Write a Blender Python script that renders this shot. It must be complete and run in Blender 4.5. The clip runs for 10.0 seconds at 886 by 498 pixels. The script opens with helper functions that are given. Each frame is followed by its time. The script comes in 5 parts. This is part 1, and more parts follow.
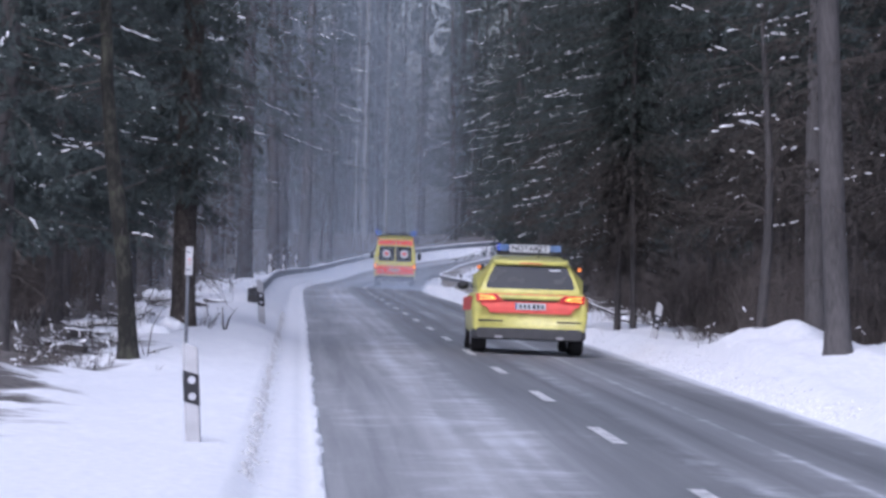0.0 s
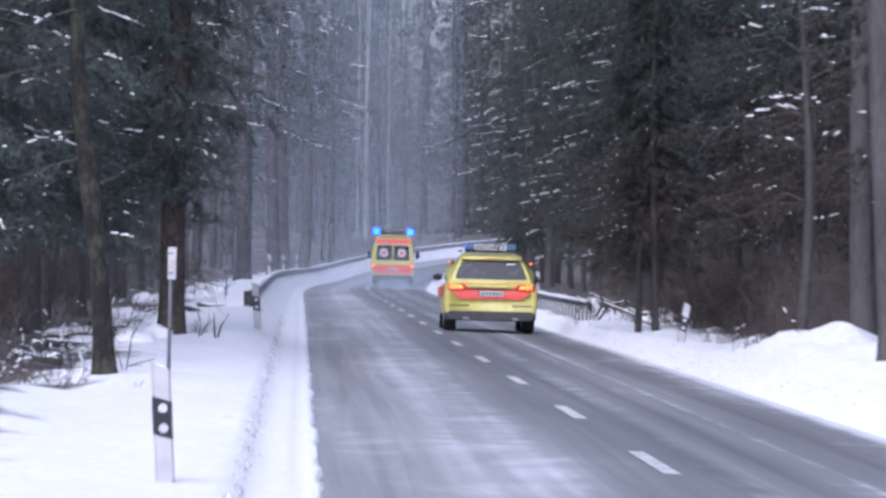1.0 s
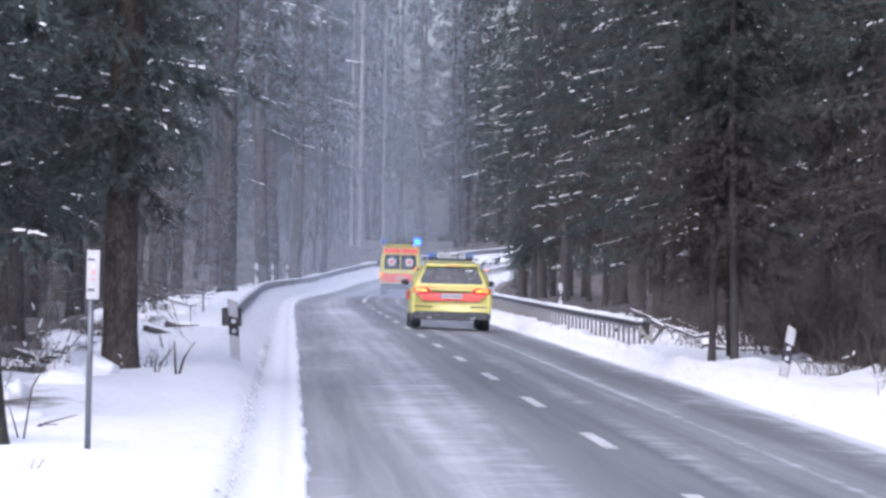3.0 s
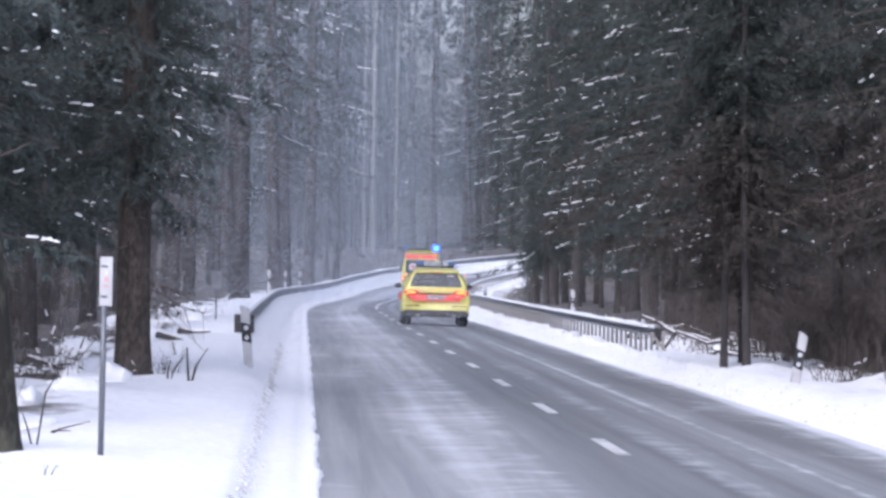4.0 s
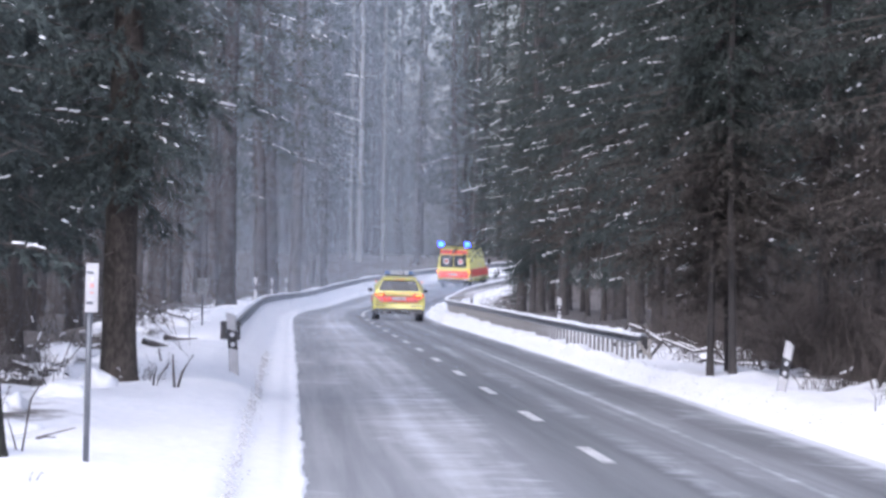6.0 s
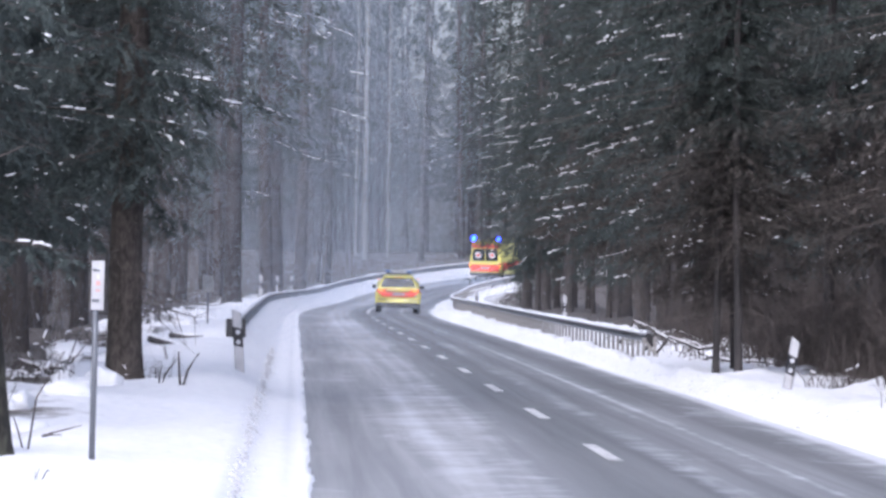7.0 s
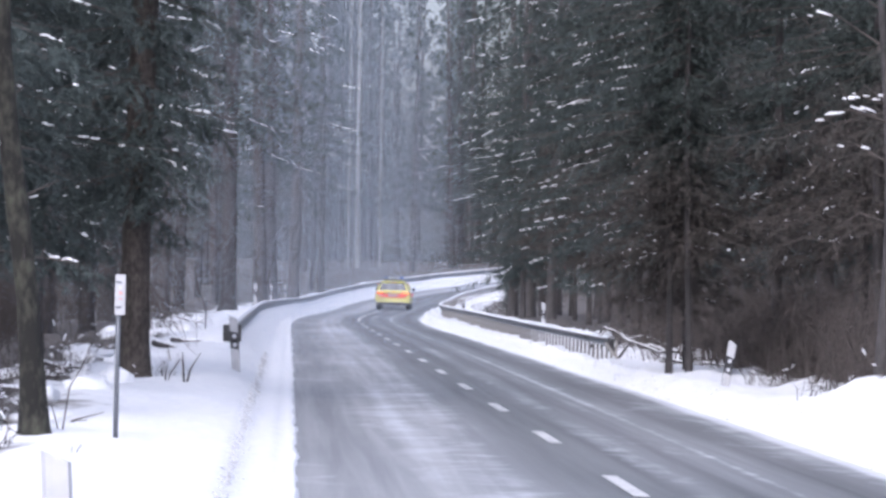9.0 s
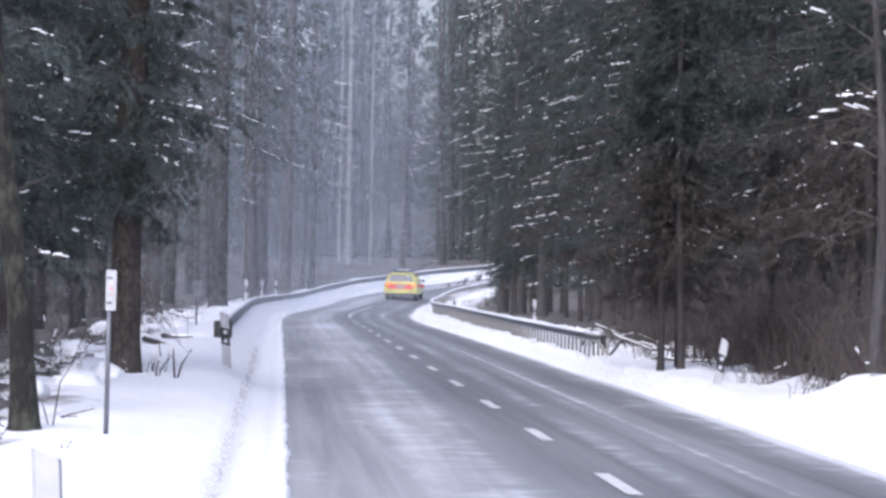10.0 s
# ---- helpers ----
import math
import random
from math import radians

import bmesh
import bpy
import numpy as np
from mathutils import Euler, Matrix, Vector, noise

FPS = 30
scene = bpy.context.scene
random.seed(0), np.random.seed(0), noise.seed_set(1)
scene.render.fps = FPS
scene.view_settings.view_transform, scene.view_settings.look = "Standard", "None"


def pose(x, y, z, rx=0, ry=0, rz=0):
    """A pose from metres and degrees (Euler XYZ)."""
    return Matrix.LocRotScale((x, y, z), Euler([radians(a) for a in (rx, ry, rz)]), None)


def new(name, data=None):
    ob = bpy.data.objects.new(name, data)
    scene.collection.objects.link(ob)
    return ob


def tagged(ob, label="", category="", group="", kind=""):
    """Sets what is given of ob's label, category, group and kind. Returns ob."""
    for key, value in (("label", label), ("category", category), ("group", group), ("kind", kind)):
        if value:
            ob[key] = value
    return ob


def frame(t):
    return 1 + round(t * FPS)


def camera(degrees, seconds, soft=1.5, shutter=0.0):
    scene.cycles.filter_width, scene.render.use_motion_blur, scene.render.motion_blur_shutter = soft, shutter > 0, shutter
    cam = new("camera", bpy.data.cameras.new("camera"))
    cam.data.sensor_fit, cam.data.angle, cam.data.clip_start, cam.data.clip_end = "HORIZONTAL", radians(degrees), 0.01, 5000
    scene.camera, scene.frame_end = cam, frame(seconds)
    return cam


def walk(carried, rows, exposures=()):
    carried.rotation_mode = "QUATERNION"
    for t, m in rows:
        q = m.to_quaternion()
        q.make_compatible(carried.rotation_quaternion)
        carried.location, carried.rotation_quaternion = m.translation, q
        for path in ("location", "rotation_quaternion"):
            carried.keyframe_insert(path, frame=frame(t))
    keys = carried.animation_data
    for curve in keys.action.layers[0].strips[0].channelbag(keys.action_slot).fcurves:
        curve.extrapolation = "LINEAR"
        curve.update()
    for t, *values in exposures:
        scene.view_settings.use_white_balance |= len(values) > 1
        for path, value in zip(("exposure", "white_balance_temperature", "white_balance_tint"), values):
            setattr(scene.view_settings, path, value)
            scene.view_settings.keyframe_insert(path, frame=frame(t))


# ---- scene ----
# camera: hand-held at the left edge of the road, drifting along it
cam = camera(10.21, 10.0, soft=2.9, shutter=0.4)
PATH = [
    (0.0, pose(-0.111, -21.00, 1.657, 90.027, -1.23, -1.679)),
    (0.5, pose(-0.082, -18.30, 1.656, 89.962, -1.10, -1.912)),
    (1.0, pose(-0.048, -14.60, 1.654, 90.012, -0.68, -1.658)),
    (1.1, pose(-0.042, -11.30, 1.646, 90.054, -0.72, -1.704)),
    (1.2, pose(-0.037, -7.90, 1.638, 90.097, -0.76, -1.751)),
    (1.3, pose(-0.031, -4.50, 1.631, 90.139, -0.80, -1.797)),
    (1.4, pose(-0.025, -1.20, 1.623, 90.182, -0.83, -1.843)),
    (1.5, pose(-0.019, 1.70, 1.615, 90.224, -0.87, -1.890)),
    (2.0, pose(-0.028, 3.65, 1.611, 90.020, -0.73, -1.874)),
    (3.5, pose(-0.042, 3.86, 1.610, 90.190, -0.74, -1.711)),
    (4.0, pose(-0.040, 3.70, 1.610, 90.204, -0.71, -1.621)),
    (4.5, pose(-0.045, 3.69, 1.595, 89.806, -0.87, -1.439)),
    (5.0, pose(-0.040, 3.53, 1.597, 89.948, -0.91, -1.845)),
    (5.5, pose(-0.032, 3.66, 1.611, 90.294, -0.93, -1.804)),
    (7.0, pose(-0.041, 3.75, 1.610, 90.262, -0.86, -1.715)),
    (7.5, pose(0.019, -1.15, 1.639, 90.199, -0.66, -1.760)),
    (8.0, pose(0.031, -2.45, 1.645, 90.247, -0.53, -1.504)),
    (8.5, pose(0.033, -3.68, 1.645, 90.377, -0.59, -1.550)),
    (9.0, pose(0.022, -3.69, 1.644, 90.356, -0.82, -1.774)),
    (9.5, pose(0.013, -3.53, 1.643, 90.172, -1.13, -1.851)),
    (10.0, pose(0.013, -3.51, 1.643, 90.318, -0.99, -1.882)),
]
walk(cam, PATH, exposures=[(0.0, 0.15, 5850, 18), (0.5, 0.38, 5900, 18), (1.0, 0.48, 5850, 18), (1.5, 0.75, 6050, 17), (3.5, 0.76, 6080, 17), (4.0, 0.73, 6100, 16), (4.5, 0.57, 6100, 16), (5.0, 0.66, 6100, 16), (5.5, 0.77, 6120, 16), (6.8, 0.79, 6150, 15), (10.0, 0.80, 6180, 15)])

# light: overcast winter sky, faint wide sun behind the cloud
world = bpy.data.worlds.new("overcast")
scene.world = world
world.use_nodes = True
wn = world.node_tree
sky = wn.nodes.new("ShaderNodeTexSky")
sky.sky_type, sky.sun_disc = "NISHITA", False
sky.sun_elevation, sky.sun_rotation = radians(38), radians(200)
sky.air_density, sky.dust_density = 1.0, 4.0
grey = wn.nodes.new("ShaderNodeHueSaturation")
grey.inputs["Saturation"].default_value = 0.5
wn.links.new(sky.outputs[0], grey.inputs["Color"])
cool = wn.nodes.new("ShaderNodeMixRGB")
cool.blend_type = "MULTIPLY"
cool.inputs[0].default_value, cool.inputs[2].default_value = 1.0, (0.94, 0.98, 1.10, 1)
wn.links.new(grey.outputs[0], cool.inputs[1])
wn.links.new(cool.outputs[0], wn.nodes["Background"].inputs[0])
wn.nodes["Background"].inputs[1].default_value = 0.15
sun = new("sun", bpy.data.lights.new("sun", "SUN"))
sun.data.energy, sun.data.angle, sun.data.color = 0.8, radians(30), (1.0, 0.96, 0.92)
sun.matrix_world = Matrix.Translation((0, 0, 60)) @ Euler((radians(52), 0, radians(-20))).to_matrix().to_4x4()


# ---- materials ----
def shader(name):
    m = bpy.data.materials.new(name)
    m.use_nodes = True
    n = m.node_tree
    return m, n, n.nodes["Principled BSDF"]


def node(n, kind, **values):
    k = n.nodes.new(kind)
    for key, v in values.items():
        k.inputs[key].default_value = v
    return k


def ramp(n, fac, stops):
    k = n.nodes.new("ShaderNodeValToRGB")
    while len(k.color_ramp.elements) < len(stops):
        k.color_ramp.elements.new(0.5)
    for e, (p, c) in zip(k.color_ramp.elements, stops):
        e.position = p
        e.color = (c, c, c, 1) if isinstance(c, (int, float)) else (*c, 1)
    n.links.new(fac, k.inputs[0])
    return k.outputs[0]


def noisy(name, a, b, scale=4.0, rough=0.6, fine=40.0, bump=0.0, metal=0.0, spread=(0.35, 0.65), stretch=(1, 1, 1), spec=None, random_tint=0.0):
    """Two colours mixed by coarse and fine noise, with fine relief."""
    m, n, p = shader(name)
    tc = n.nodes.new("ShaderNodeTexCoord")
    mp = node(n, "ShaderNodeMapping", Scale=stretch)
    n.links.new(tc.outputs["Object"], mp.inputs[0])
    big = node(n, "ShaderNodeTexNoise", Scale=scale, Detail=4.0)
    small = node(n, "ShaderNodeTexNoise", Scale=fine, Detail=3.0)
    for k in (big, small):
        n.links.new(mp.outputs[0], k.inputs["Vector"])
    mix = n.nodes.new("ShaderNodeMath")
    mix.operation = "MULTIPLY_ADD"
    mix.inputs[1].default_value, mix.inputs[2].default_value = 0.45, 0.0
    n.links.new(small.outputs[0], mix.inputs[0])
    add = n.nodes.new("ShaderNodeMath")
    add.operation = "MULTIPLY_ADD"
    add.inputs[1].default_value = 0.55
    n.links.new(big.outputs[0], add.inputs[0])
    n.links.new(mix.outputs[0], add.inputs[2])
    fac = add.outputs[0]
    if random_tint:
        info = n.nodes.new("ShaderNodeObjectInfo")
        sh = n.nodes.new("ShaderNodeMath")
        sh.operation = "MULTIPLY_ADD"
        sh.inputs[1].default_value = random_tint
        n.links.new(info.outputs["Random"], sh.inputs[0])
        n.links.new(fac, sh.inputs[2])
        fac = sh.outputs[0]
    n.links.new(ramp(n, fac, [(spread[0], a), (spread[1], b)]), p.inputs["Base Color"])
    p.inputs["Roughness"].default_value = rough
    p.inputs["Metallic"].default_value = metal
    if spec is not None:
        p.inputs["Specular IOR Level"].default_value = spec
    if bump:
        bp = node(n, "ShaderNodeBump", Strength=bump, Distance=0.02)
        n.links.new(small.outputs[0], bp.inputs["Height"])
        n.links.new(bp.outputs[0], p.inputs["Normal"])
    return m


def plain(name, colour, rough=0.4, metal=0.0, glow=0.0, glow_colour=None, coat=0.0):
    m, n, p = shader(name)
    nz = node(n, "ShaderNodeTexNoise", Scale=6.0, Detail=5.0)
    tc = n.nodes.new("ShaderNodeTexCoord")
    n.links.new(tc.outputs["Object"], nz.inputs["Vector"])
    dark = tuple(c * 0.82 for c in colour)
    n.links.new(ramp(n, nz.outputs[0], [(0.3, dark), (0.6, colour)]), p.inputs["Base Color"])
    n.links.new(ramp(n, nz.outputs[0], [(0.3, min(1.0, rough + 0.15)), (0.7, rough)]), p.inputs["Roughness"])
    p.inputs["Metallic"].default_value = metal
    p.inputs["Coat Weight"].default_value = coat
    if glow:
        p.inputs["Emission Color"].default_value = (*(glow_colour or colour), 1)
        p.inputs["Emission Strength"].default_value = glow
    return m


SNOW = noisy("snow", (0.79, 0.805, 0.84), (0.90, 0.90, 0.915), scale=0.8, fine=9.0, rough=0.75, bump=0.5)
def forest_ground():
    """Snow in the open, dark needle litter with snow patches under the trees."""
    m, n, p = shader("snow_and_litter")
    uv = n.nodes.new("ShaderNodeUVMap")
    sep = n.nodes.new("ShaderNodeSeparateXYZ")
    n.links.new(uv.outputs[0], sep.inputs[0])
    side = n.nodes.new("ShaderNodeMath")
    side.operation = "SUBTRACT"
    side.inputs[1].default_value = 2.7
    n.links.new(sep.outputs[0], side.inputs[0])
    far = n.nodes.new("ShaderNodeMath")
    far.operation = "ABSOLUTE"
    n.links.new(side.outputs[0], far.inputs[0])
    tc = n.nodes.new("ShaderNodeTexCoord")
    big = node(n, "ShaderNodeTexNoise", Scale=0.55, Detail=6.0, Roughness=0.65)
    fine = node(n, "ShaderNodeTexNoise", Scale=9.0, Detail=4.0)
    for k in (big, fine):
        n.links.new(tc.outputs["Object"], k.inputs["Vector"])
    edge = n.nodes.new("ShaderNodeMath")
    edge.operation = "MULTIPLY_ADD"
    edge.inputs[1].default_value = 5.0
    n.links.new(big.outputs[0], edge.inputs[0])
    n.links.new(far.outputs[0], edge.inputs[2])
    scaled = n.nodes.new("ShaderNodeMath")
    scaled.operation = "DIVIDE"
    scaled.inputs[1].default_value = 20.0
    n.links.new(edge.outputs[0], scaled.inputs[0])
    cover = ramp(n, scaled.outputs[0], [(0.385, 0.0), (0.415, 0.95)])
    white = ramp(n, fine.outputs[0], [(0.35, (0.81, 0.82, 0.85)), (0.65, (0.90, 0.90, 0.915))])
    brown = ramp(n, fine.outputs[0], [(0.35, (0.042, 0.034, 0.029)), (0.68, (0.15, 0.125, 0.105))])
    mix = n.nodes.new("ShaderNodeMixRGB")
    n.links.new(cover, mix.inputs[0])
    n.links.new(white, mix.inputs[1])
    n.links.new(brown, mix.inputs[2])
    n.links.new(mix.outputs[0], p.inputs["Base Color"])
    p.inputs["Roughness"].default_value = 0.8
    bp = node(n, "ShaderNodeBump", Strength=0.5, Distance=0.03)
    n.links.new(fine.outputs[0], bp.inputs["Height"])
    n.links.new(bp.outputs[0], p.inputs["Normal"])
    return m


GROUND = forest_ground()
BARK = noisy("spruce_bark", (0.030, 0.028, 0.029), (0.092, 0.085, 0.086), scale=3.0, fine=22.0, rough=0.9, bump=0.7, stretch=(1, 1, 0.25), random_tint=0.12)
DARK_BARK = noisy("dark_bark", (0.018, 0.0170, 0.018), (0.056, 0.050, 0.050), scale=3.0, fine=22.0, rough=0.9, bump=0.7, stretch=(1, 1, 0.25), random_tint=0.08)
PALE_BARK = noisy("pale_bark", (0.17, 0.168, 0.166), (0.30, 0.297, 0.295), scale=1.5, fine=14.0, rough=0.9, bump=0.4, stretch=(1, 1, 0.2))
TWIG = noisy("dead_twig", (0.035, 0.030, 0.028), (0.105, 0.088, 0.080), scale=2.0, fine=18.0, rough=0.9)
NEEDLE = noisy("spruce_needles", (0.020, 0.031, 0.031), (0.066, 0.086, 0.082), scale=0.9, fine=8.0, rough=0.7, random_tint=0.08)


def two_tone_needles():
    """Bare brown twigs low down, turning into green needles with brown patches higher up."""
    m, n, p = shader("brown_and_green_twigs")
    tc = n.nodes.new("ShaderNodeTexCoord")
    sep = n.nodes.new("ShaderNodeSeparateXYZ")
    n.links.new(tc.outputs["Object"], sep.inputs[0])
    patch = node(n, "ShaderNodeTexNoise", Scale=0.7, Detail=3.0)
    fine = node(n, "ShaderNodeTexNoise", Scale=8.0, Detail=3.0)
    for k in (patch, fine):
        n.links.new(tc.outputs["Object"], k.inputs["Vector"])
    info = n.nodes.new("ShaderNodeObjectInfo")
    add = n.nodes.new("ShaderNodeMath")
    add.operation = "MULTIPLY_ADD"
    add.inputs[1].default_value = 7.0
    n.links.new(patch.outputs[0], add.inputs[0])
    n.links.new(sep.outputs[2], add.inputs[2])
    shift = n.nodes.new("ShaderNodeMath")
    shift.operation = "MULTIPLY_ADD"
    shift.inputs[1].default_value = 3.0
    n.links.new(info.outputs["Random"], shift.inputs[0])
    n.links.new(add.outputs[0], shift.inputs[2])
    tenth = n.nodes.new("ShaderNodeMath")
    tenth.operation = "DIVIDE"
    tenth.inputs[1].default_value = 20.0
    n.links.new(shift.outputs[0], tenth.inputs[0])
    mix = n.nodes.new("ShaderNodeMixRGB")
    n.links.new(ramp(n, tenth.outputs[0], [(0.42, 0.0), (0.52, 1.0)]), mix.inputs[0])
    n.links.new(ramp(n, fine.outputs[0], [(0.35, (0.027, 0.023, 0.021)), (0.65, (0.086, 0.074, 0.066))]), mix.inputs[1])
    n.links.new(ramp(n, fine.outputs[0], [(0.35, (0.016, 0.024, 0.023)), (0.65, (0.056, 0.071, 0.064))]), mix.inputs[2])
    n.links.new(mix.outputs[0], p.inputs["Base Color"])
    p.inputs["Roughness"].default_value = 0.8
    return m


BROWN_NEEDLE = two_tone_needles()
MOSSY = noisy("mossy_bark", (0.012, 0.011, 0.010), (0.056, 0.056, 0.042), scale=3.2, fine=19.0, rough=0.95, bump=0.9, stretch=(1, 1, 0.5), spread=(0.46, 0.62))
BROWN_BARK = noisy("brown_scaly_bark", (0.022, 0.019, 0.017), (0.082, 0.069, 0.062), scale=4.0, fine=24.0, rough=0.95, bump=0.9, stretch=(1, 1, 0.5), spread=(0.4, 0.62))
STEEL = noisy("galvanised_steel", (0.15, 0.16, 0.17), (0.33, 0.34, 0.36), scale=1.5, fine=20.0, rough=0.5, metal=0.6)
WOOD = noisy("weathered_timber", (0.24, 0.225, 0.21), (0.46, 0.44, 0.42), scale=2.0, fine=25.0, rough=0.85, bump=0.4, stretch=(1, 1, 0.3))
# haze's blue-grey put into the flake colour; the van's powder snow shares it
FLAKE = plain("haze_and_powder", (0.43, 0.50, 0.60), 0.9)
WHITE = plain("white_plastic", (0.46, 0.46, 0.48), 0.45)
BLACK = plain("black_film", (0.02, 0.02, 0.024), 0.4)
REFLECTOR = plain("grey_reflector", (0.55, 0.56, 0.60), 0.25)
POLE = plain("grey_pole", (0.16, 0.17, 0.19), 0.45, metal=0.5)
YELLOW = plain("yellow_paint", (0.68, 0.635, 0.17), 0.35, coat=0.3)
DAYRED = plain("fluorescent_red_film", (0.90, 0.125, 0.095), 0.45)
GLASS_DARK = plain("dark_glass", (0.025, 0.03, 0.038), 0.16, coat=0.0)
TYRE = plain("tyre_rubber", (0.022, 0.022, 0.024), 0.85)
RIM = plain("alloy_rim", (0.35, 0.35, 0.37), 0.35, metal=0.8)
TRIM = plain("black_trim", (0.03, 0.03, 0.033), 0.55)
BUMPER = plain("salt_grey_bumper", (0.07, 0.07, 0.075), 0.7)
TAIL = plain("tail_lamp_red", (0.30, 0.012, 0.014), 0.2, glow=0.25, glow_colour=(1.0, 0.04, 0.05))
BRAKE = plain("lit_lamp", (0.95, 0.35, 0.08), 0.2, glow=1.8, glow_colour=(1.0, 0.36, 0.04))
BLUE = plain("blue_lens", (0.11, 0.19, 0.37), 0.15, coat=0.6)
BLUE_GLOW = plain("blue_flash", (0.05, 0.25, 1.0), 0.2, glow=24.0, glow_colour=(0.009, 0.026, 1.0))
SIGN_PANEL = plain("roof_sign_panel", (0.62, 0.65, 0.70), 0.4)
ORANGE = plain("orange_lens", (0.9, 0.25, 0.04), 0.25, glow=0.6, glow_colour=(1.0, 0.25, 0.05))
EMBLEM_RED = plain("emblem_red", (0.70, 0.05, 0.04), 0.4)
PLATE = plain("plate_white", (0.62, 0.64, 0.68), 0.4)
INK = plain("dark_ink", (0.05, 0.05, 0.06), 0.5)
SIGN_RED = plain("sign_red", (0.60, 0.33, 0.31), 0.5)


def asphalt():
    m, n, p = shader("salted_asphalt")
    uv = n.nodes.new("ShaderNodeUVMap")
    sep = n.nodes.new("ShaderNodeSeparateXYZ")
    n.links.new(uv.outputs[0], sep.inputs[0])

    def noise_at(sx, sy, scale, detail=4.0, rough=0.55, warp=0.0):
        mp = node(n, "ShaderNodeMapping", Scale=(sx, sy, 1))
        n.links.new(uv.outputs[0], mp.inputs[0])
        k = node(n, "ShaderNodeTexNoise", Scale=scale, Detail=detail, Roughness=rough, Distortion=warp)
        n.links.new(mp.outputs[0], k.inputs["Vector"])
        return k.outputs[0]

    def math_(op, a, b, clamp=False):
        k = n.nodes.new("ShaderNodeMath")
        k.operation, k.use_clamp = op, clamp
        for i, v in enumerate((a, b)):
            if isinstance(v, (int, float)):
                k.inputs[i].default_value = v
            else:
                n.links.new(v, k.inputs[i])
        return k.outputs[0]

    streak = noise_at(1.7, 0.030, 1.0, 4.0, 0.5, 0.3)
    patch = noise_at(0.30, 0.05, 1.0, 4.0)
    ripple = noise_at(0.75, 0.42, 1.0, 6.0, 0.68, 1.6)
    grain = noise_at(1, 1, 60.0, 2.0)
    # where powder lies across the road: middle of each lane, margins
    lanes = ramp(n, math_("DIVIDE", sep.outputs[0], 5.4),
                 [(0.0, 1.0), (0.006, 0.35), (0.025, 0.12), (0.19, 0.2), (0.237, 0.5), (0.262, 0.3), (0.30, 0.48), (0.322, 0.4), (0.345, 0.5), (0.375, 0.2), (0.42, 0.08), (0.55, 0.05), (0.60, 0.28), (0.66, 0.03), (0.742, 0.1), (0.76, 0.6), (0.778, 0.1), (0.86, 0.03), (0.97, 0.3), (1.0, 1.0)])
    dust = math_("ADD", math_("MULTIPLY", streak, 0.42), math_("MULTIPLY", ripple, 0.85))
    dust = math_("ADD", dust, math_("MULTIPLY", patch, 0.5))
    dust = math_("ADD", math_("SUBTRACT", dust, 1.01), math_("MULTIPLY", lanes, 0.5))
    powder = ramp(n, dust, [(0.0, 0.0), (0.12, 0.22), (0.30, 0.65), (0.55, 0.9)])
    fine_streak = noise_at(5.0, 0.06, 1.0, 5.0, 0.6, 0.4)
    wear = ramp(n, math_("DIVIDE", sep.outputs[0], 5.4),
                [(0.0, 0.8), (0.10, 0.62), (0.24, 0.9), (0.36, 0.68), (0.46, 0.25), (0.53, 0.25), (0.57, 0.15), (0.62, 0.55), (0.67, 0.18), (0.72, 0.5), (0.80, 0.5), (0.86, 0.10), (0.92, 0.3), (1.0, 0.6)])
    tone = math_("ADD", math_("MULTIPLY", grain, 0.12), math_("MULTIPLY", patch, 0.30))
    tone = math_("ADD", tone, math_("ADD", math_("MULTIPLY", fine_streak, 0.26), math_("MULTIPLY", wear, 0.32)))
    base = ramp(n, tone, [(0.30, (0.095, 0.097, 0.10)), (0.52, (0.24, 0.243, 0.25)), (0.70, (0.47, 0.473, 0.48))])
    mixed = n.nodes.new("ShaderNodeMixRGB")
    n.links.new(powder, mixed.inputs[0])
    n.links.new(base, mixed.inputs[1])
    mixed.inputs[2].default_value = (0.74, 0.76, 0.80, 1)
    n.links.new(mixed.outputs[0], p.inputs["Base Color"])
    n.links.new(ramp(n, patch, [(0.3, 0.55), (0.7, 0.75)]), p.inputs["Roughness"])
    bp = node(n, "ShaderNodeBump", Strength=0.25, Distance=0.01)
    n.links.new(grain, bp.inputs["Height"])
    n.links.new(bp.outputs[0], p.inputs["Normal"])
    return m


ASPHALT = asphalt()
PAINT = noisy("road_paint", (0.36, 0.355, 0.36), (0.66, 0.645, 0.64), scale=2.0, fine=14.0, rough=0.6, spread=(0.38, 0.5))
DIRT = noisy("dirty_snow_crumb", (0.42, 0.415, 0.415), (0.74, 0.74, 0.75), scale=3.0, fine=30.0, rough=0.85)


# ---- helpers for meshes ----
def mesh_object(name, verts, faces, mats, parent=None, label="", index=None, smooth=False):
    me = bpy.data.meshes.new(name)
    me.from_pydata([tuple(v) for v in verts], [], [tuple(int(i) for i in f) for f in faces])
    for m in mats if isinstance(mats, (list, tuple)) else [mats]:
        me.materials.append(m)
    if index is not None:
        me.polygons.foreach_set("material_index", np.asarray(index, dtype=np.int32))
    if smooth:
        me.polygons.foreach_set("use_smooth", np.ones(len(me.polygons), dtype=bool))
    me.update()
    ob = new(name, me)
    if parent:
        ob.parent = parent
    if label:
        tagged(ob, label)
    return ob


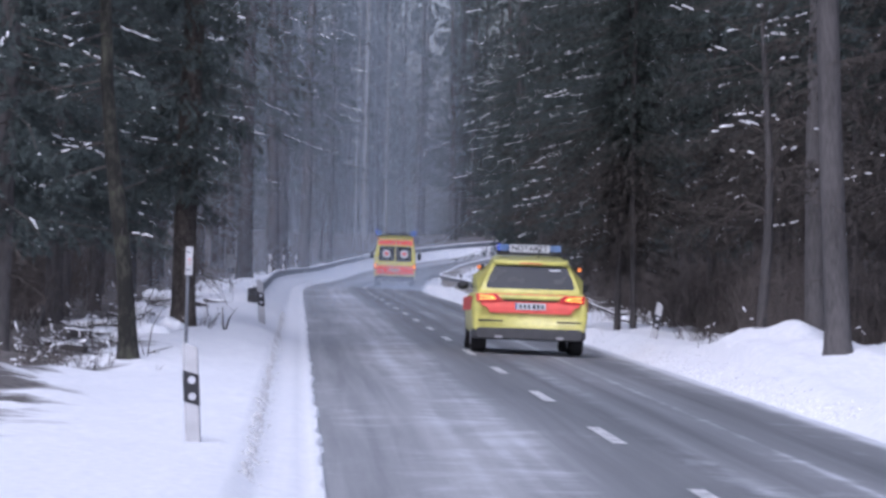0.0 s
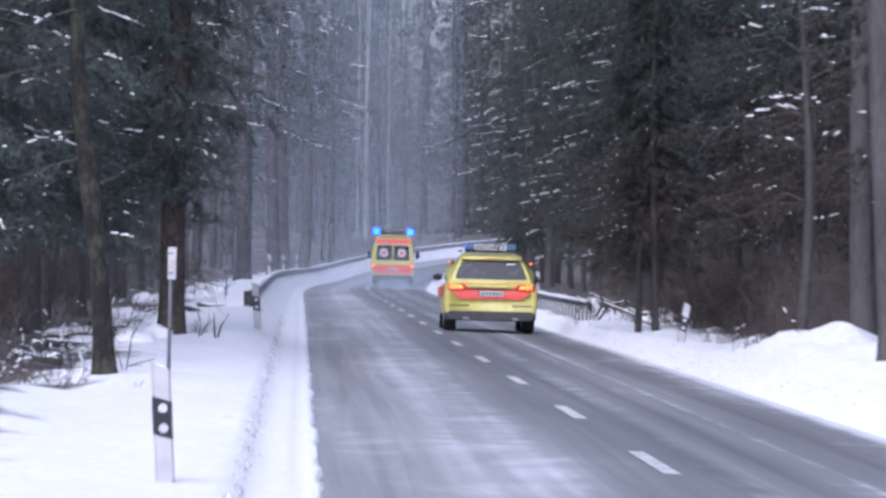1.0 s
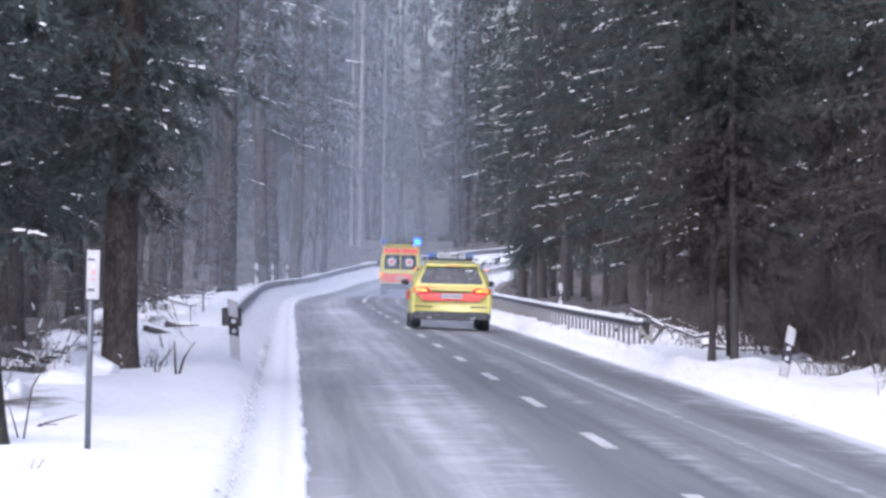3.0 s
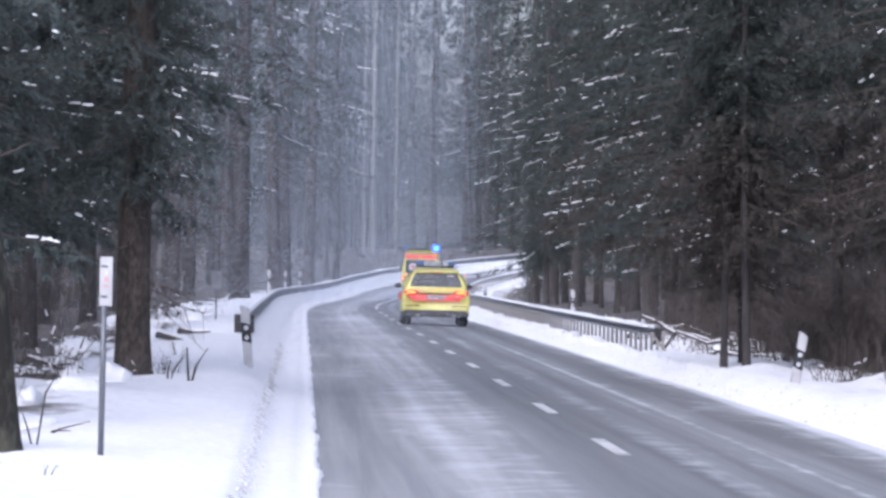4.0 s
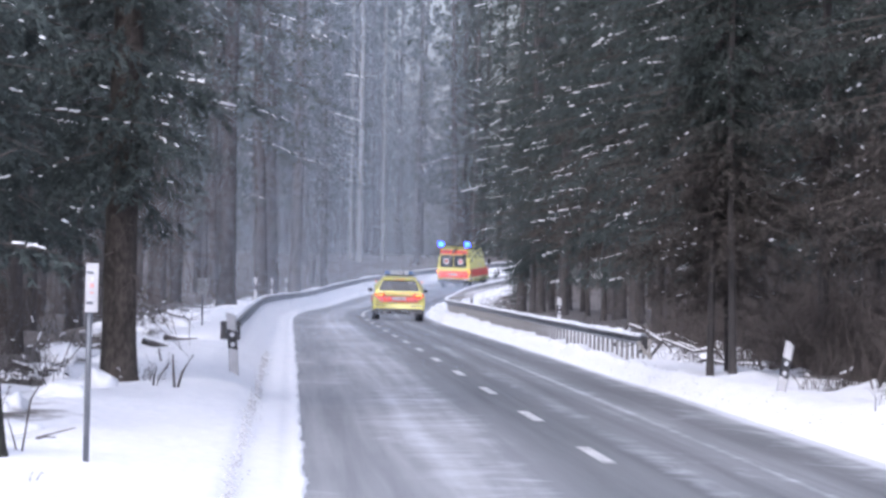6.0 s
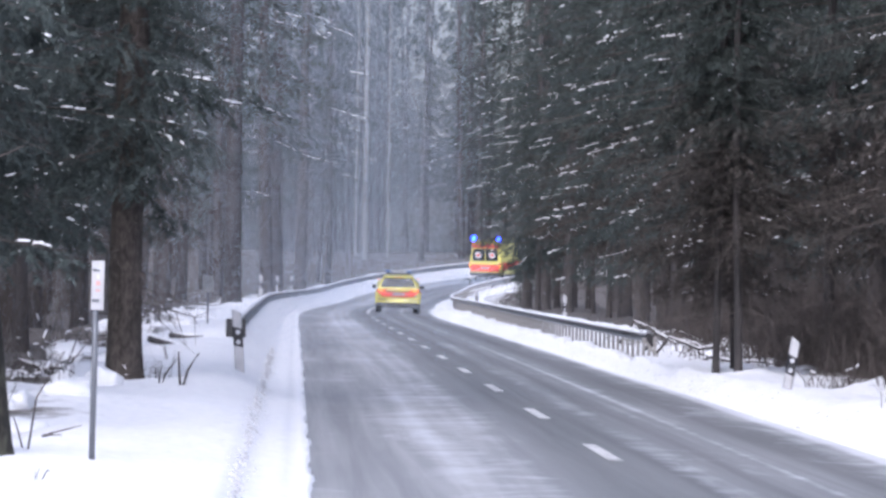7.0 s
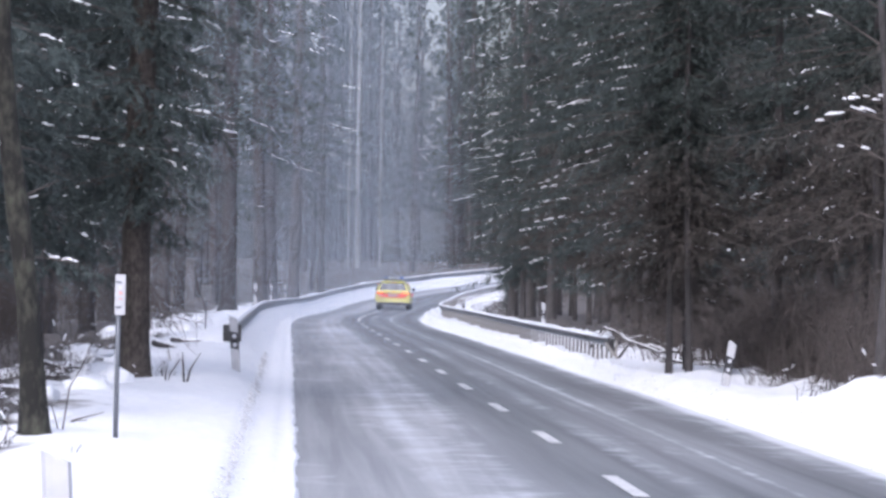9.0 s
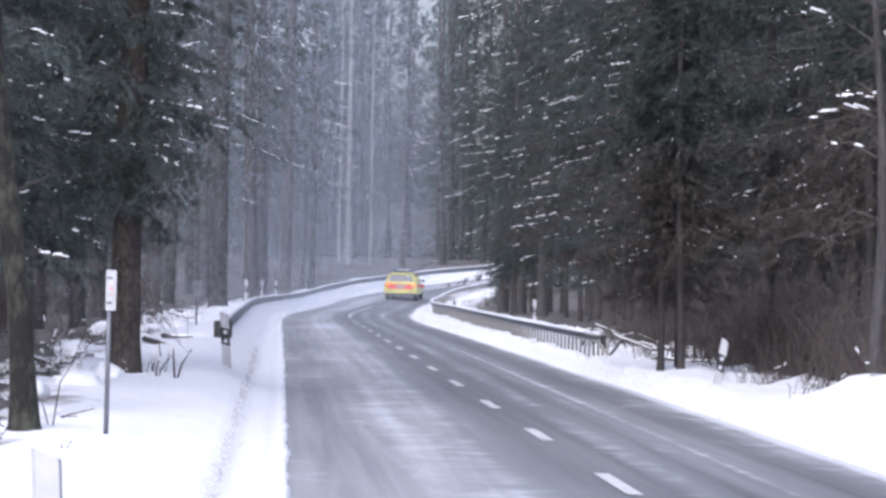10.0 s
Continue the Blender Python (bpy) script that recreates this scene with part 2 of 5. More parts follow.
def tri_mesh(name, verts, tris, mat):
    """A mesh from an array of triangles."""
    me = bpy.data.meshes.new(name)
    verts, tris = np.asarray(verts, dtype=np.float32), np.asarray(tris, dtype=np.int32)
    me.vertices.add(len(verts))
    me.vertices.foreach_set("co", verts.ravel())
    me.loops.add(tris.size)
    me.loops.foreach_set("vertex_index", tris.ravel())
    me.polygons.add(len(tris))
    me.polygons.foreach_set("loop_start", np.arange(0, tris.size, 3, dtype=np.int32))
    me.materials.append(mat)
    me.update(calc_edges=True)
    me.validate()
    return me


def part(name, bm, material, parent, label="", smooth=False, bevel=0.0):
    if bevel:
        bmesh.ops.bevel(bm, geom=bm.edges[:], offset=bevel, segments=2, affect="EDGES", clamp_overlap=True)
    bmesh.ops.recalc_face_normals(bm, faces=bm.faces[:])
    me = bpy.data.meshes.new(name)
    bm.to_mesh(me)
    bm.free()
    me.materials.append(material)
    if smooth:
        me.polygons.foreach_set("use_smooth", np.ones(len(me.polygons), dtype=bool))
    ob = new(name, me)
    if parent:
        ob.parent = parent
    if label:
        tagged(ob, label)
    return ob


def box(bm, cx, cy, cz, sx, sy, sz, m=None):
    r = bmesh.ops.create_cube(bm, size=1.0)
    bmesh.ops.scale(bm, vec=(sx, sy, sz), verts=r["verts"])
    bmesh.ops.translate(bm, vec=(cx, cy, cz), verts=r["verts"])
    if m is not None:
        bmesh.ops.transform(bm, matrix=m, verts=r["verts"])
    return r["verts"]


def boxed(name, cx, cy, cz, sx, sy, sz, material, parent, label="", bevel=0.0, m=None):
    bm = bmesh.new()
    box(bm, cx, cy, cz, sx, sy, sz, m)
    return part(name, bm, material, parent, label, bevel=bevel)


def cylinder(bm, r1, r2, depth, m, segments=20, caps=True):
    bmesh.ops.create_cone(bm, cap_ends=caps, segments=segments, radius1=r1, radius2=r2, depth=depth, matrix=m)


def tube(points, radii, sides=6):
    """Vertices and quads of a tapering tube along points."""
    points = np.asarray(points, float)
    verts, faces = [], []
    for i, p in enumerate(points):
        d = points[min(i + 1, len(points) - 1)] - points[max(i - 1, 0)]
        d = d / (np.linalg.norm(d) + 1e-9)
        a = np.cross(d, (0.0, 0.0, 1.0) if abs(d[2]) < 0.9 else (1.0, 0.0, 0.0))
        a /= np.linalg.norm(a)
        b = np.cross(d, a)
        for k in range(sides):
            t = 2 * math.pi * k / sides
            verts.append(p + radii[i] * (a * math.cos(t) + b * math.sin(t)))
    for i in range(len(points) - 1):
        for k in range(sides):
            j = (k + 1) % sides
            faces.append((i * sides + k, i * sides + j, (i + 1) * sides + j, (i + 1) * sides + k))
    return verts, faces


def joined(pieces):
    verts, faces = [], []
    for v, f in pieces:
        o = len(verts)
        verts += list(v)
        faces += [tuple(i + o for i in q) for q in f]
    return verts, faces


def thing(name, label, category, group="", at=None):
    ob = tagged(new(name), label, category, group)
    if at is not None:
        ob.matrix_basis = at
    return ob


# ---- the road's line: straight, then bending right and rising ----
def bend(y):
    d = min(max(0.0, y - 150.0), 190.0)
    e = max(0.0, d - 127.0)
    more = max(0.0, y - 340.0)
    return d ** 3 / 650000.0 + e * e / 300.0 + more * 0.42


PROFILE = ((-2000, 0.0), (112, 0.0), (150, -0.04), (182, -0.07), (214, -0.14), (246, -0.17), (264, -0.11), (280, 0.14), (293, 0.52), (306, 1.0), (318, 1.5), (334, 2.15), (350, 2.5), (2000, 2.5))


def rise(y):
    """The road's level: a slight dip before the bend, then a climb."""
    total = 0.0
    for d, w in ((-7.0, 0.25), (0.0, 0.5), (7.0, 0.25)):
        for (y0, z0), (y1, z1) in zip(PROFILE, PROFILE[1:]):
            if y0 <= y + d <= y1:
                total += w * (z0 + (z1 - z0) * (y + d - y0) / (y1 - y0))
                break
    return total


def heading(y):
    return math.degrees(-math.atan((bend(y + 1) - bend(y - 1)) / 2))


ROAD_W = 5.4


def cross(u):
    """The road's crossfall: the far lane falls away to the right, and the verge with it."""
    if u < 2.7:
        return -0.008 * (2.7 - u)
    return -0.034 * (min(u, ROAD_W + 0.3) - 2.7) * (1 - min(1, max(0, (u - 7) / 5)))


def ground_height(u, y):
    """Height over the road's level at u metres right of its left edge."""
    n1 = noise.noise((u * 0.5, y * 0.22, 3.1))
    n2 = noise.noise((u * 1.6, y * 0.8, 7.7))
    n3 = noise.noise((u * 4.5, y * 2.2, 1.7))
    if u < 0:
        d = -u
        crest = 0.22 + 0.08 * n1 + 0.21 * min(1, max(0, (y - 46) / 18)) + 0.10 * min(1, max(0, (y - 84) / 12))
        if d < 0.34:
            return 0.04 * min(1, d / 0.05) + 0.03 * (d / 0.34) + 0.010 * n3 + 0.012 * n2
        if d < 0.48:
            # the rough cut face left by the plough
            k = (d - 0.34) / 0.14
            return 0.07 + 0.11 * k * k * (3 - 2 * k) + 0.035 * n3 + 0.02 * n2
        if d < 1.15:
            k = (d - 0.48) / 0.67
            return 0.18 + (crest - 0.18) * k * (2 - k) + 0.035 * n3 * (1 - k) + 0.02 * n2
        far = min(1.0, (d - 1.15) / 2.5)
        crest -= 0.20 * min(1, max(0, (y - 46) / 18)) * far
        return crest + far * (0.05 + 0.26 * n1 + 0.12 * n2) + 0.02 * n2 + 0.012 * n3
    if u > ROAD_W:
        d = u - ROAD_W
        crest = 0.28 + 0.10 * n1 + 0.06 * n2 + 0.03 * min(1, max(0, (y - 74) / 10))
        wide = 0.7 - 0.42 * min(1, max(0, (y - 74) / 10))
        if d < wide:
            k = d / wide
            k = k * k * (3 - 2 * k)
            return crest * k + 0.035 * n3 * k + cross(u)
        far = min(1.0, (d - wide) / 1.4)
        h = crest * (1 - 0.55 * far) + far * (0.05 + 0.16 * n1 + 0.10 * n2) + 0.025 * n3
        for my, mu, mr, mh in ((52.0, 6.95, 1.3, 0.42), (47.0, 7.6, 2.2, 0.35), (58.5, 7.3, 1.1, 0.25)):
            q = ((y - my) / (mr * 2.6)) ** 2 + ((u - mu) / mr) ** 2
            h += mh * math.exp(-q * 1.6) * (1 + 0.3 * n2)
        return h + cross(u)
    if u < 0.115 + 0.03 * n2 + 0.02 * n3:
        return 0.045 + 0.01 * n3
    return cross(u) - 0.06


def place(u, y, dz=0.0):
    """A point on the snow u metres right of the road's left edge."""
    return Vector((u + bend(y), y, rise(y) + ground_height(u, y) + dz))


us = [-900, -400, -150, -70, -40, -28, -20, -15, -11.5] + [x / 4 for x in range(-36, -8)] + [x / 12.5 for x in range(-25, 0)] + [-0.02, 0.03, 0.06, 0.09, 0.11, 0.13, 0.16, 0.2, 2.7, 5.28]
us += [ROAD_W + 0.02 + x / 12.5 for x in range(0, 26)] + [ROAD_W + 2.25 + x / 4 for x in range(0, 26)] + [15, 18, 22, 28, 40, 70, 150, 400, 900]
ys = [-600, -250, -120, -70, -50] + [-40 + 4 * i for i in range(13)] + [12 + 0.5 * i for i in range(236)] + [130 + 2.5 * i for i in range(84)] + [345 + 15 * i for i in range(8)] + [480, 560, 700, 1000, 1600]
verts, faces = [], []
for y in ys:
    for u in us:
        verts.append((u + bend(y), y, rise(y) + ground_height(u, y)))
nu = len(us)
for j in range(len(ys) - 1):
    for i in range(nu - 1):
        a = j * nu + i
        faces.append((a, a + 1, a + nu + 1, a + nu))
ground = mesh_object("ground", verts, faces, GROUND, smooth=True)
uvl = ground.data.uv_layers.new(name="UVMap")
who = np.zeros(len(ground.data.loops), dtype=np.int32)
ground.data.loops.foreach_get("vertex_index", who)
uvl.data.foreach_set("uv", np.stack([np.array(us)[who % nu], np.array(ys)[who // nu]], 1).astype(np.float32).ravel())
tagged(ground, "uneven snow covered verge and forest floor", "ground", kind="structure")

# carriageway with a slight camber and ragged snowy margins
rys = [-120 + 3 * i for i in range(190)]
rus = [-0.10, 0.0, 0.25, 0.8, 1.7, 2.7, 3.7, 4.6, 5.15, 5.4, 5.5]
verts, faces = [], []
for y in rys:
    for u in rus:
        verts.append((u + bend(y), y, rise(y) + 0.02 + cross(u)))
nr = len(rus)
for j in range(len(rys) - 1):
    for i in range(nr - 1):
        a = j * nr + i
        faces.append((a, a + 1, a + nr + 1, a + nr))
road = mesh_object("road", verts, faces, ASPHALT, smooth=True)
uvl = road.data.uv_layers.new(name="UVMap")
for lp in road.data.loops:
    j, i = divmod(lp.vertex_index, nr)
    uvl.data[lp.index].uv = (rus[i], rys[j])
tagged(road, "grey asphalt road dusted with blown snow and salt", "road", kind="structure")

# centre line: four-metre dashes every twelve metres, a solid stretch in the bend
def stripe(y0, y1, u, w):
    bm = bmesh.new()
    steps = max(1, int((y1 - y0) / 3))
    rows = []
    for k in range(steps + 1):
        y = y0 + (y1 - y0) * k / steps
        rows.append([bm.verts.new((u + s * w / 2 + bend(y), y, rise(y) + 0.027 + cross(u + s * w / 2))) for s in (-1, 1)])
    for a, b in zip(rows, rows[1:]):
        bm.faces.new((a[0], a[1], b[1], b[0]))
    ob = part("lane_mark", bm, PAINT, road)
    return ob


DASH0 = 49.8 - 4.0
for k in range(-9, 12):
    y0 = DASH0 + 12.0 * k + (0.0 if k % 2 else 0.1)
    stripe(y0, y0 + 4.0, 2.72, 0.13)
stripe(196, 262, 2.72, 0.14)


# ---- spruce forest ----
def spray(rng, length, droop, detail, hang=0.5, fine=1.0):
    """One spruce limb along +x: limb points, needle triangles, places for snow."""
    n = 9
    t = np.linspace(0, 1, n)
    sag = -droop * length * t ** 1.4 + 0.22 * droop * length * t ** 4
    limb = np.stack([t * length, 0.04 * length * np.sin(t * 4 + rng.uniform(0, 6)), sag], 1)
    count = max(5, int(length * 11 * detail))
    tris = []
    s = np.sort(rng.uniform(0.10, 1.0, count)) ** 0.9
    for k in range(count):
        base = np.array([np.interp(s[k], t, limb[:, i]) for i in range(3)])
        side = rng.choice((-1.0, 1.0))
        tl = hang * rng.uniform(0.45, 1.25) * (1.15 - 0.55 * s[k]) * min(1.0, length / 1.6)
        way = np.array([0.55 + 0.3 * rng.random(), side * rng.uniform(0.25, 0.9), -rng.uniform(0.35, 1.5)])
        way /= np.linalg.norm(way)
        m = max(6, int(tl * 52 * detail / fine))
        a = rng.uniform(0, 1, m)
        root = base + way * (a[:, None] * tl)
        out = way * 0.75 + rng.normal(0, 0.55, (m, 3))
        out /= np.linalg.norm(out, axis=1)[:, None]
        size = rng.uniform(0.075, 0.15, m)[:, None] / detail ** 0.6 * fine
        wid = np.cross(out, rng.normal(0, 1, (m, 3)))
        wid /= np.linalg.norm(wid, axis=1)[:, None] + 1e-9
        wid = wid * size * 0.15
        tris.append(np.stack([root - wid, root + wid, root + out * size], 1))
    return limb, np.concatenate(tris)


def turned(p, az, at):
    c, s = math.cos(az), math.sin(az)
    return np.stack([p[..., 0] * c - p[..., 1] * s, p[..., 0] * s + p[..., 1] * c, p[..., 2]], -1) + at


OCTA = np.array([(x * (0.95 if z < 0 else 0.75), y * (0.75 if z < 0 else 0.5), z) for z in (-0.35, 0.8) for y in (-1, 1) for x in (-1, 1)], float)
OCTA_F = np.array([(4, 5, 7), (4, 7, 6), (0, 3, 1), (0, 2, 3), (0, 1, 5), (0, 5, 4), (2, 7, 3), (2, 6, 7), (0, 4, 6), (0, 6, 2), (1, 3, 7), (1, 7, 5)])


def clump(rng, at, along, length, thick):
    along = along / (np.linalg.norm(along) + 1e-9)
    side = np.cross(along, (0, 0, 1.0))
    side /= np.linalg.norm(side) + 1e-9
    up = np.cross(side, along)
    q = OCTA * rng.uniform(0.75, 1.25, OCTA.shape)
    return at + q[:, :1] * along * length / 2 + q[:, 1:2] * side * thick * 0.8 + q[:, 2:] * up * thick * 0.6


def build_spruce(seed, height, base, spread, girth, detail, snowy, dead=16, full=9.5, streak=1.0, fine=0.72, mats=(NEEDLE, BARK, TWIG), inner=0):
    """Trunk, crown, dead limbs and snow of one spruce, as meshes round the origin."""
    rng = np.random.default_rng(seed)
    zs = np.concatenate([[-0.25, 0.0, 0.15, 0.5], np.linspace(1.2, height, 14)])
    lean = rng.normal(0, 0.008, 2)
    pts = [(lean[0] * z + 0.03 * math.sin(z * 0.7 + seed), lean[1] * z + 0.03 * math.cos(z * 0.6 + seed), z) for z in zs]
    rad = [girth * (1.55 if z < 0 else 1.35 if z < 0.1 else 1.15 if z < 0.3 else 1.02 if z < 1 else max(0.015 / girth, 1 - 0.95 * (z / height) ** 1.1)) for z in zs]
    tv, tf = tube(pts, rad, 12)
    trunk = bpy.data.meshes.new("trunk")
    trunk.from_pydata([tuple(v) for v in tv], [], tf)
    trunk.materials.append(mats[1])
    trunk.polygons.foreach_set("use_smooth", np.ones(len(tf), dtype=bool))
    green, limbs, snow = [], [], []
    z = base
    while z < height - 0.5:
        near = z < full
        d = detail if z < full else detail * 0.3
        k = (z - base) / (height - base)
        length = spread * (1 - k) ** 0.75 * rng.uniform(0.65, 1.1) * (0.75 + 0.25 * min(1, (z - base) / 2.0))
        az = rng.uniform(0, 2 * math.pi)
        limb, tris = spray(rng, max(0.4, length), rng.uniform(0.12, 0.42), d, 0.52 if near else 0.75, fine if near else 1.0)
        at = np.array([lean[0] * z, lean[1] * z, z])
        limb, tris = turned(limb, az, at), turned(tris, az, at)
        green.append(tris)
        limbs.append(tube(limb[::4], np.linspace(0.022, 0.004, 3) * (0.55 + 0.12 * length), 3))
        if near or rng.random() < 0.5:
            for q in range(rng.poisson(snowy * length * 0.42)):
                # a broken streak of snow along the limb
                s, n = rng.uniform(2.2, 7.6), rng.integers(1, 6)
                thick = rng.uniform(0.015, 0.032) * streak ** 0.7
                for r in range(n):
                    i = min(7, int(s))
                    way = limb[i + 1] - limb[i]
                    p = limb[i] + way * (s - i) + np.array([*rng.normal(0, 0.02, 2), 0.03])
                    ln = rng.uniform(0.05, 0.15) * streak
                    snow.append(clump(rng, p, way + rng.normal(0, 0.04, 3), ln, thick * rng.uniform(0.7, 1.2)))
                    s += ln * rng.uniform(0.8, 1.6) / (np.linalg.norm(way) + 1e-6)
                    if s > 7.95:
                        break
            for q in range(rng.poisson(snowy * length * 1.1)):
                p = tris[rng.integers(len(tris)), 0] + np.array([0, 0, 0.02])
                snow.append(clump(rng, p, rng.normal(0, 1, 3) * (1, 1, 0.3), rng.uniform(0.03, 0.075), rng.uniform(0.012, 0.028)))
        z += rng.uniform(0.10, 0.22) if near else rng.uniform(0.28, 0.5)
    # short hanging twigs close round the stem
    for k in range(inner):
        z = base + (min(full, height) - base) * rng.random() + 0.2
        limb, tris = spray(rng, rng.uniform(0.6, 1.1), rng.uniform(0.3, 0.7), detail, 0.6, fine * 1.15)
        green.append(turned(tris, rng.uniform(0, 2 * math.pi), np.array([lean[0] * z, lean[1] * z, z])))
    for k in range(dead):
        z = rng.uniform(0.9, base + 2.2)
        az, ln = rng.uniform(0, 2 * math.pi), rng.uniform(0.5, 0.72 * spread)
        t = np.linspace(0, 1, 5)
        p = np.stack([t * ln, 0.06 * np.sin(5 * t + k), -0.35 * ln * t ** 1.5 + 0.12 * ln * t ** 3], 1)
        p = turned(p, az, np.array([0, 0, z]))
        limbs.append(tube(p, np.linspace(0.010, 0.003, 5), 3))
        for j in range(int(5 * ln)):
            i = rng.integers(1, 5)
            w = rng.normal(0, 0.22, 3) + np.array([0, 0, -0.16])
            limbs.append(tube([p[i], p[i] + w], (0.006, 0.002), 3))
    lv, lf = joined(limbs)
    lm = bpy.data.meshes.new("limbs")
    lm.from_pydata([tuple(v) for v in lv], [], lf)
    lm.materials.append(mats[2])
    g = np.concatenate(green).reshape(-1, 3)
    crown = tri_mesh("crown", g, np.arange(len(g)).reshape(-1, 3), mats[0])
    sm = None
    if snow:
        sv = np.concatenate(snow)
        sf = (OCTA_F[None] + (np.arange(len(snow)) * len(OCTA))[:, None, None]).reshape(-1, 3)
        sm = tri_mesh("snow_clumps", sv, sf, SNOW)
    return trunk, crown, lm, sm


def tree_thing(meshes, label, m, group):
    t = thing("spruce_tree", label, "tree", group, m)
    for name, me in zip(("trunk", "crown", "dead_wood", "caught_snow"), meshes):
        if me:
            p = new(name, me)
            p.parent = t
            if name != "trunk":
                tagged(p, kind="stuff")
            if name == "caught_snow":
                tagged(p, "small clumps of snow caught on the boughs")
    return t


NEAR = [build_spruce(11 + k, h, b, s, g, 1.0, sn, inner=110) for k, (h, b, s, g, sn) in enumerate((
    (24, 1.9, 3.1, 0.15, 1.0), (26, 2.2, 3.4, 0.17, 0.85), (22, 1.6, 2.8, 0.12, 1.05), (27, 2.8, 3.2, 0.17, 0.8)))]
BIG = [build_spruce(21 + k, h, b, s, g, 0.62, sn, dead=26, full=15, streak=2.1) for k, (h, b, s, g, sn) in enumerate((
    (30, 2.2, 4.9, 0.24, 0.50), (28, 2.5, 4.5, 0.22, 0.44)))]
BROWN = [build_spruce(31 + k, h, b, s, g, 0.9, sn, dead=26, fine=0.62, mats=(BROWN_NEEDLE, DARK_BARK, TWIG), inner=190) for k, (h, b, s, g, sn) in enumerate((
    (21, 2.1, 3.0, 0.085, 0.35), (23, 2.5, 3.2, 0.10, 0.3), (22, 2.3, 2.9, 0.075, 0.3)))]
TALL = [build_spruce(51 + k, h, b, s, g, 0.45, sn, dead=24, full=16, streak=2.0) for k, (h, b, s, g, sn) in enumerate((
    (28, 4.6, 3.3, 0.21, 0.26), (30, 5.6, 3.4, 0.24, 0.24), (26, 3.8, 3.0, 0.17, 0.26)))]
STEM = [build_spruce(71 + k, h, b, s, g, 0.34, 0.22, dead=14, full=14) for k, (h, b, s, g) in enumerate((
    (27, 5.5, 2.9, 0.18), (25, 4.5, 2.7, 0.15)))]

rt = random.Random(5)


def plant(kinds, u, y, label, group, size=1.0, turn=None):
    p = place(u, y, -0.05)
    if 255 < y < 330 and abs(p.x / y - 0.0135) < 0.003:
        return None  # a gap before the pale stems
    t = tree_thing(kinds[rt.randrange(len(kinds))], label, pose(p.x, p.y, p.z, rt.uniform(-1.2, 1.2), rt.uniform(-1.2, 1.2), rt.uniform(0, 360) if turn is None else turn), group)
    t.scale = (size, size, size)
    return t


L_NEAR = "tall dark green spruce with snow flecked drooping boughs beside the road"
L_BIG = "broad dark spruce with snow streaked boughs reaching over the road"
L_BROWN = "thin brownish spruce with bare dead lower limbs"
L_TALL = "tall straight spruce with a high crown along the bend"
L_STEM = "slender spruce standing deep in the forest"

# left of the road
for u, y, k in ((-4.0, 44, 0), (-4.6, 52, 1), (-4.1, 60, 0), (-5.6, 57, 2), (-4.4, 69, 1), (-6.3, 64, 3), (-4.2, 79, 2), (-5.8, 75, 0), (-7.2, 84, 1), (-4.6, 90, 3), (-4.2, 101, 1), (-6.2, 97, 0), (-7.6, 72, 2), (-5.3, 48, 3)):
    plant([NEAR[k]], u, y, L_NEAR, "spruces left of the road")
for u, y in ((-4.3, 114), (-5.4, 122), (-4.6, 135), (-6.5, 131), (-5.0, 152), (-7.2, 146), (-4.4, 170), (-6.0, 180), (-8.5, 166), (-4.6, 196), (-6.0, 210), (-9.5, 198), (-4.2, 226), (-7.0, 232), (-10, 222), (-5, 246)):
    plant(TALL, u, y, L_TALL, "tall spruces along the bend")
for u, y in ((-2.3, 178), (-2.0, 226), (-2.35, 247), (-1.9, 262)):
    plant([TALL[1]], u, y, "massive old spruce trunk close behind the guardrail", "old spruces behind the guardrail", 1.3)
# right of the road
for u, y in ((10.4, 196), (11.6, 178), (10.2, 214), (12.8, 204), (9.6, 222), (10.8, 158), (13.4, 168), (11.8, 228)):
    plant(BIG, u, y, L_BIG, "broad spruces on the inside of the bend")
for u, y, k in ((9.4, 100, 0), (10.8, 96, 1), (9.8, 110, 2), (12.0, 92, 0), (10.1, 120, 3), (12.8, 104, 2), (9.7, 130, 1), (11.6, 126, 0), (13.8, 118, 1), (10.2, 141, 2), (12.4, 138, 3), (14.6, 132, 0), (14.4, 150, 1), (9.6, 204, 2), (10.4, 218, 2), (11.2, 232, 0)):
    plant([NEAR[k]], u, y, L_NEAR, "dark spruces on the inside of the bend", 1.08)
for u, y, *size in ((8.6, 68, 0.9), (9.2, 73), (10.4, 67), (8.9, 86), (11.4, 77), (10.2, 84), (12.4, 71), (9.0, 60), (12.8, 83), (10.8, 58), (11.6, 64), (13.4, 77), (13.4, 90), (9.6, 79)):
    plant(BROWN, u, y, L_BROWN, "thin spruces right of the road", *size)
stout = plant([STEM[0]], 7.10, 45, "stout spruce trunk at the edge of the wood", "thin spruces right of the road", 0.95)
stout.rotation_euler = Euler((0, radians(-2.3), 0))
for u, y, size in ((6.27, 78, 0.75), (6.39, 79, 0.5), (6.57, 77.5, 0.8), (6.74, 80, 0.5)):
    plant([BROWN[2]], u, y, "slender dark spruce stem at the edge of the snow", "thin spruces right of the road", size)
plant(BROWN, 8.6, 49, L_BROWN, "thin spruces right of the road")
for u, y in ((10.8, 150), (11.6, 160), (10.6, 172), (12.2, 178), (11.0, 188), (12.6, 150), (13.2, 190), (12.0, 214)):
    plant(BROWN, u, y, L_BROWN, "thin spruces right of the road", 1.25)
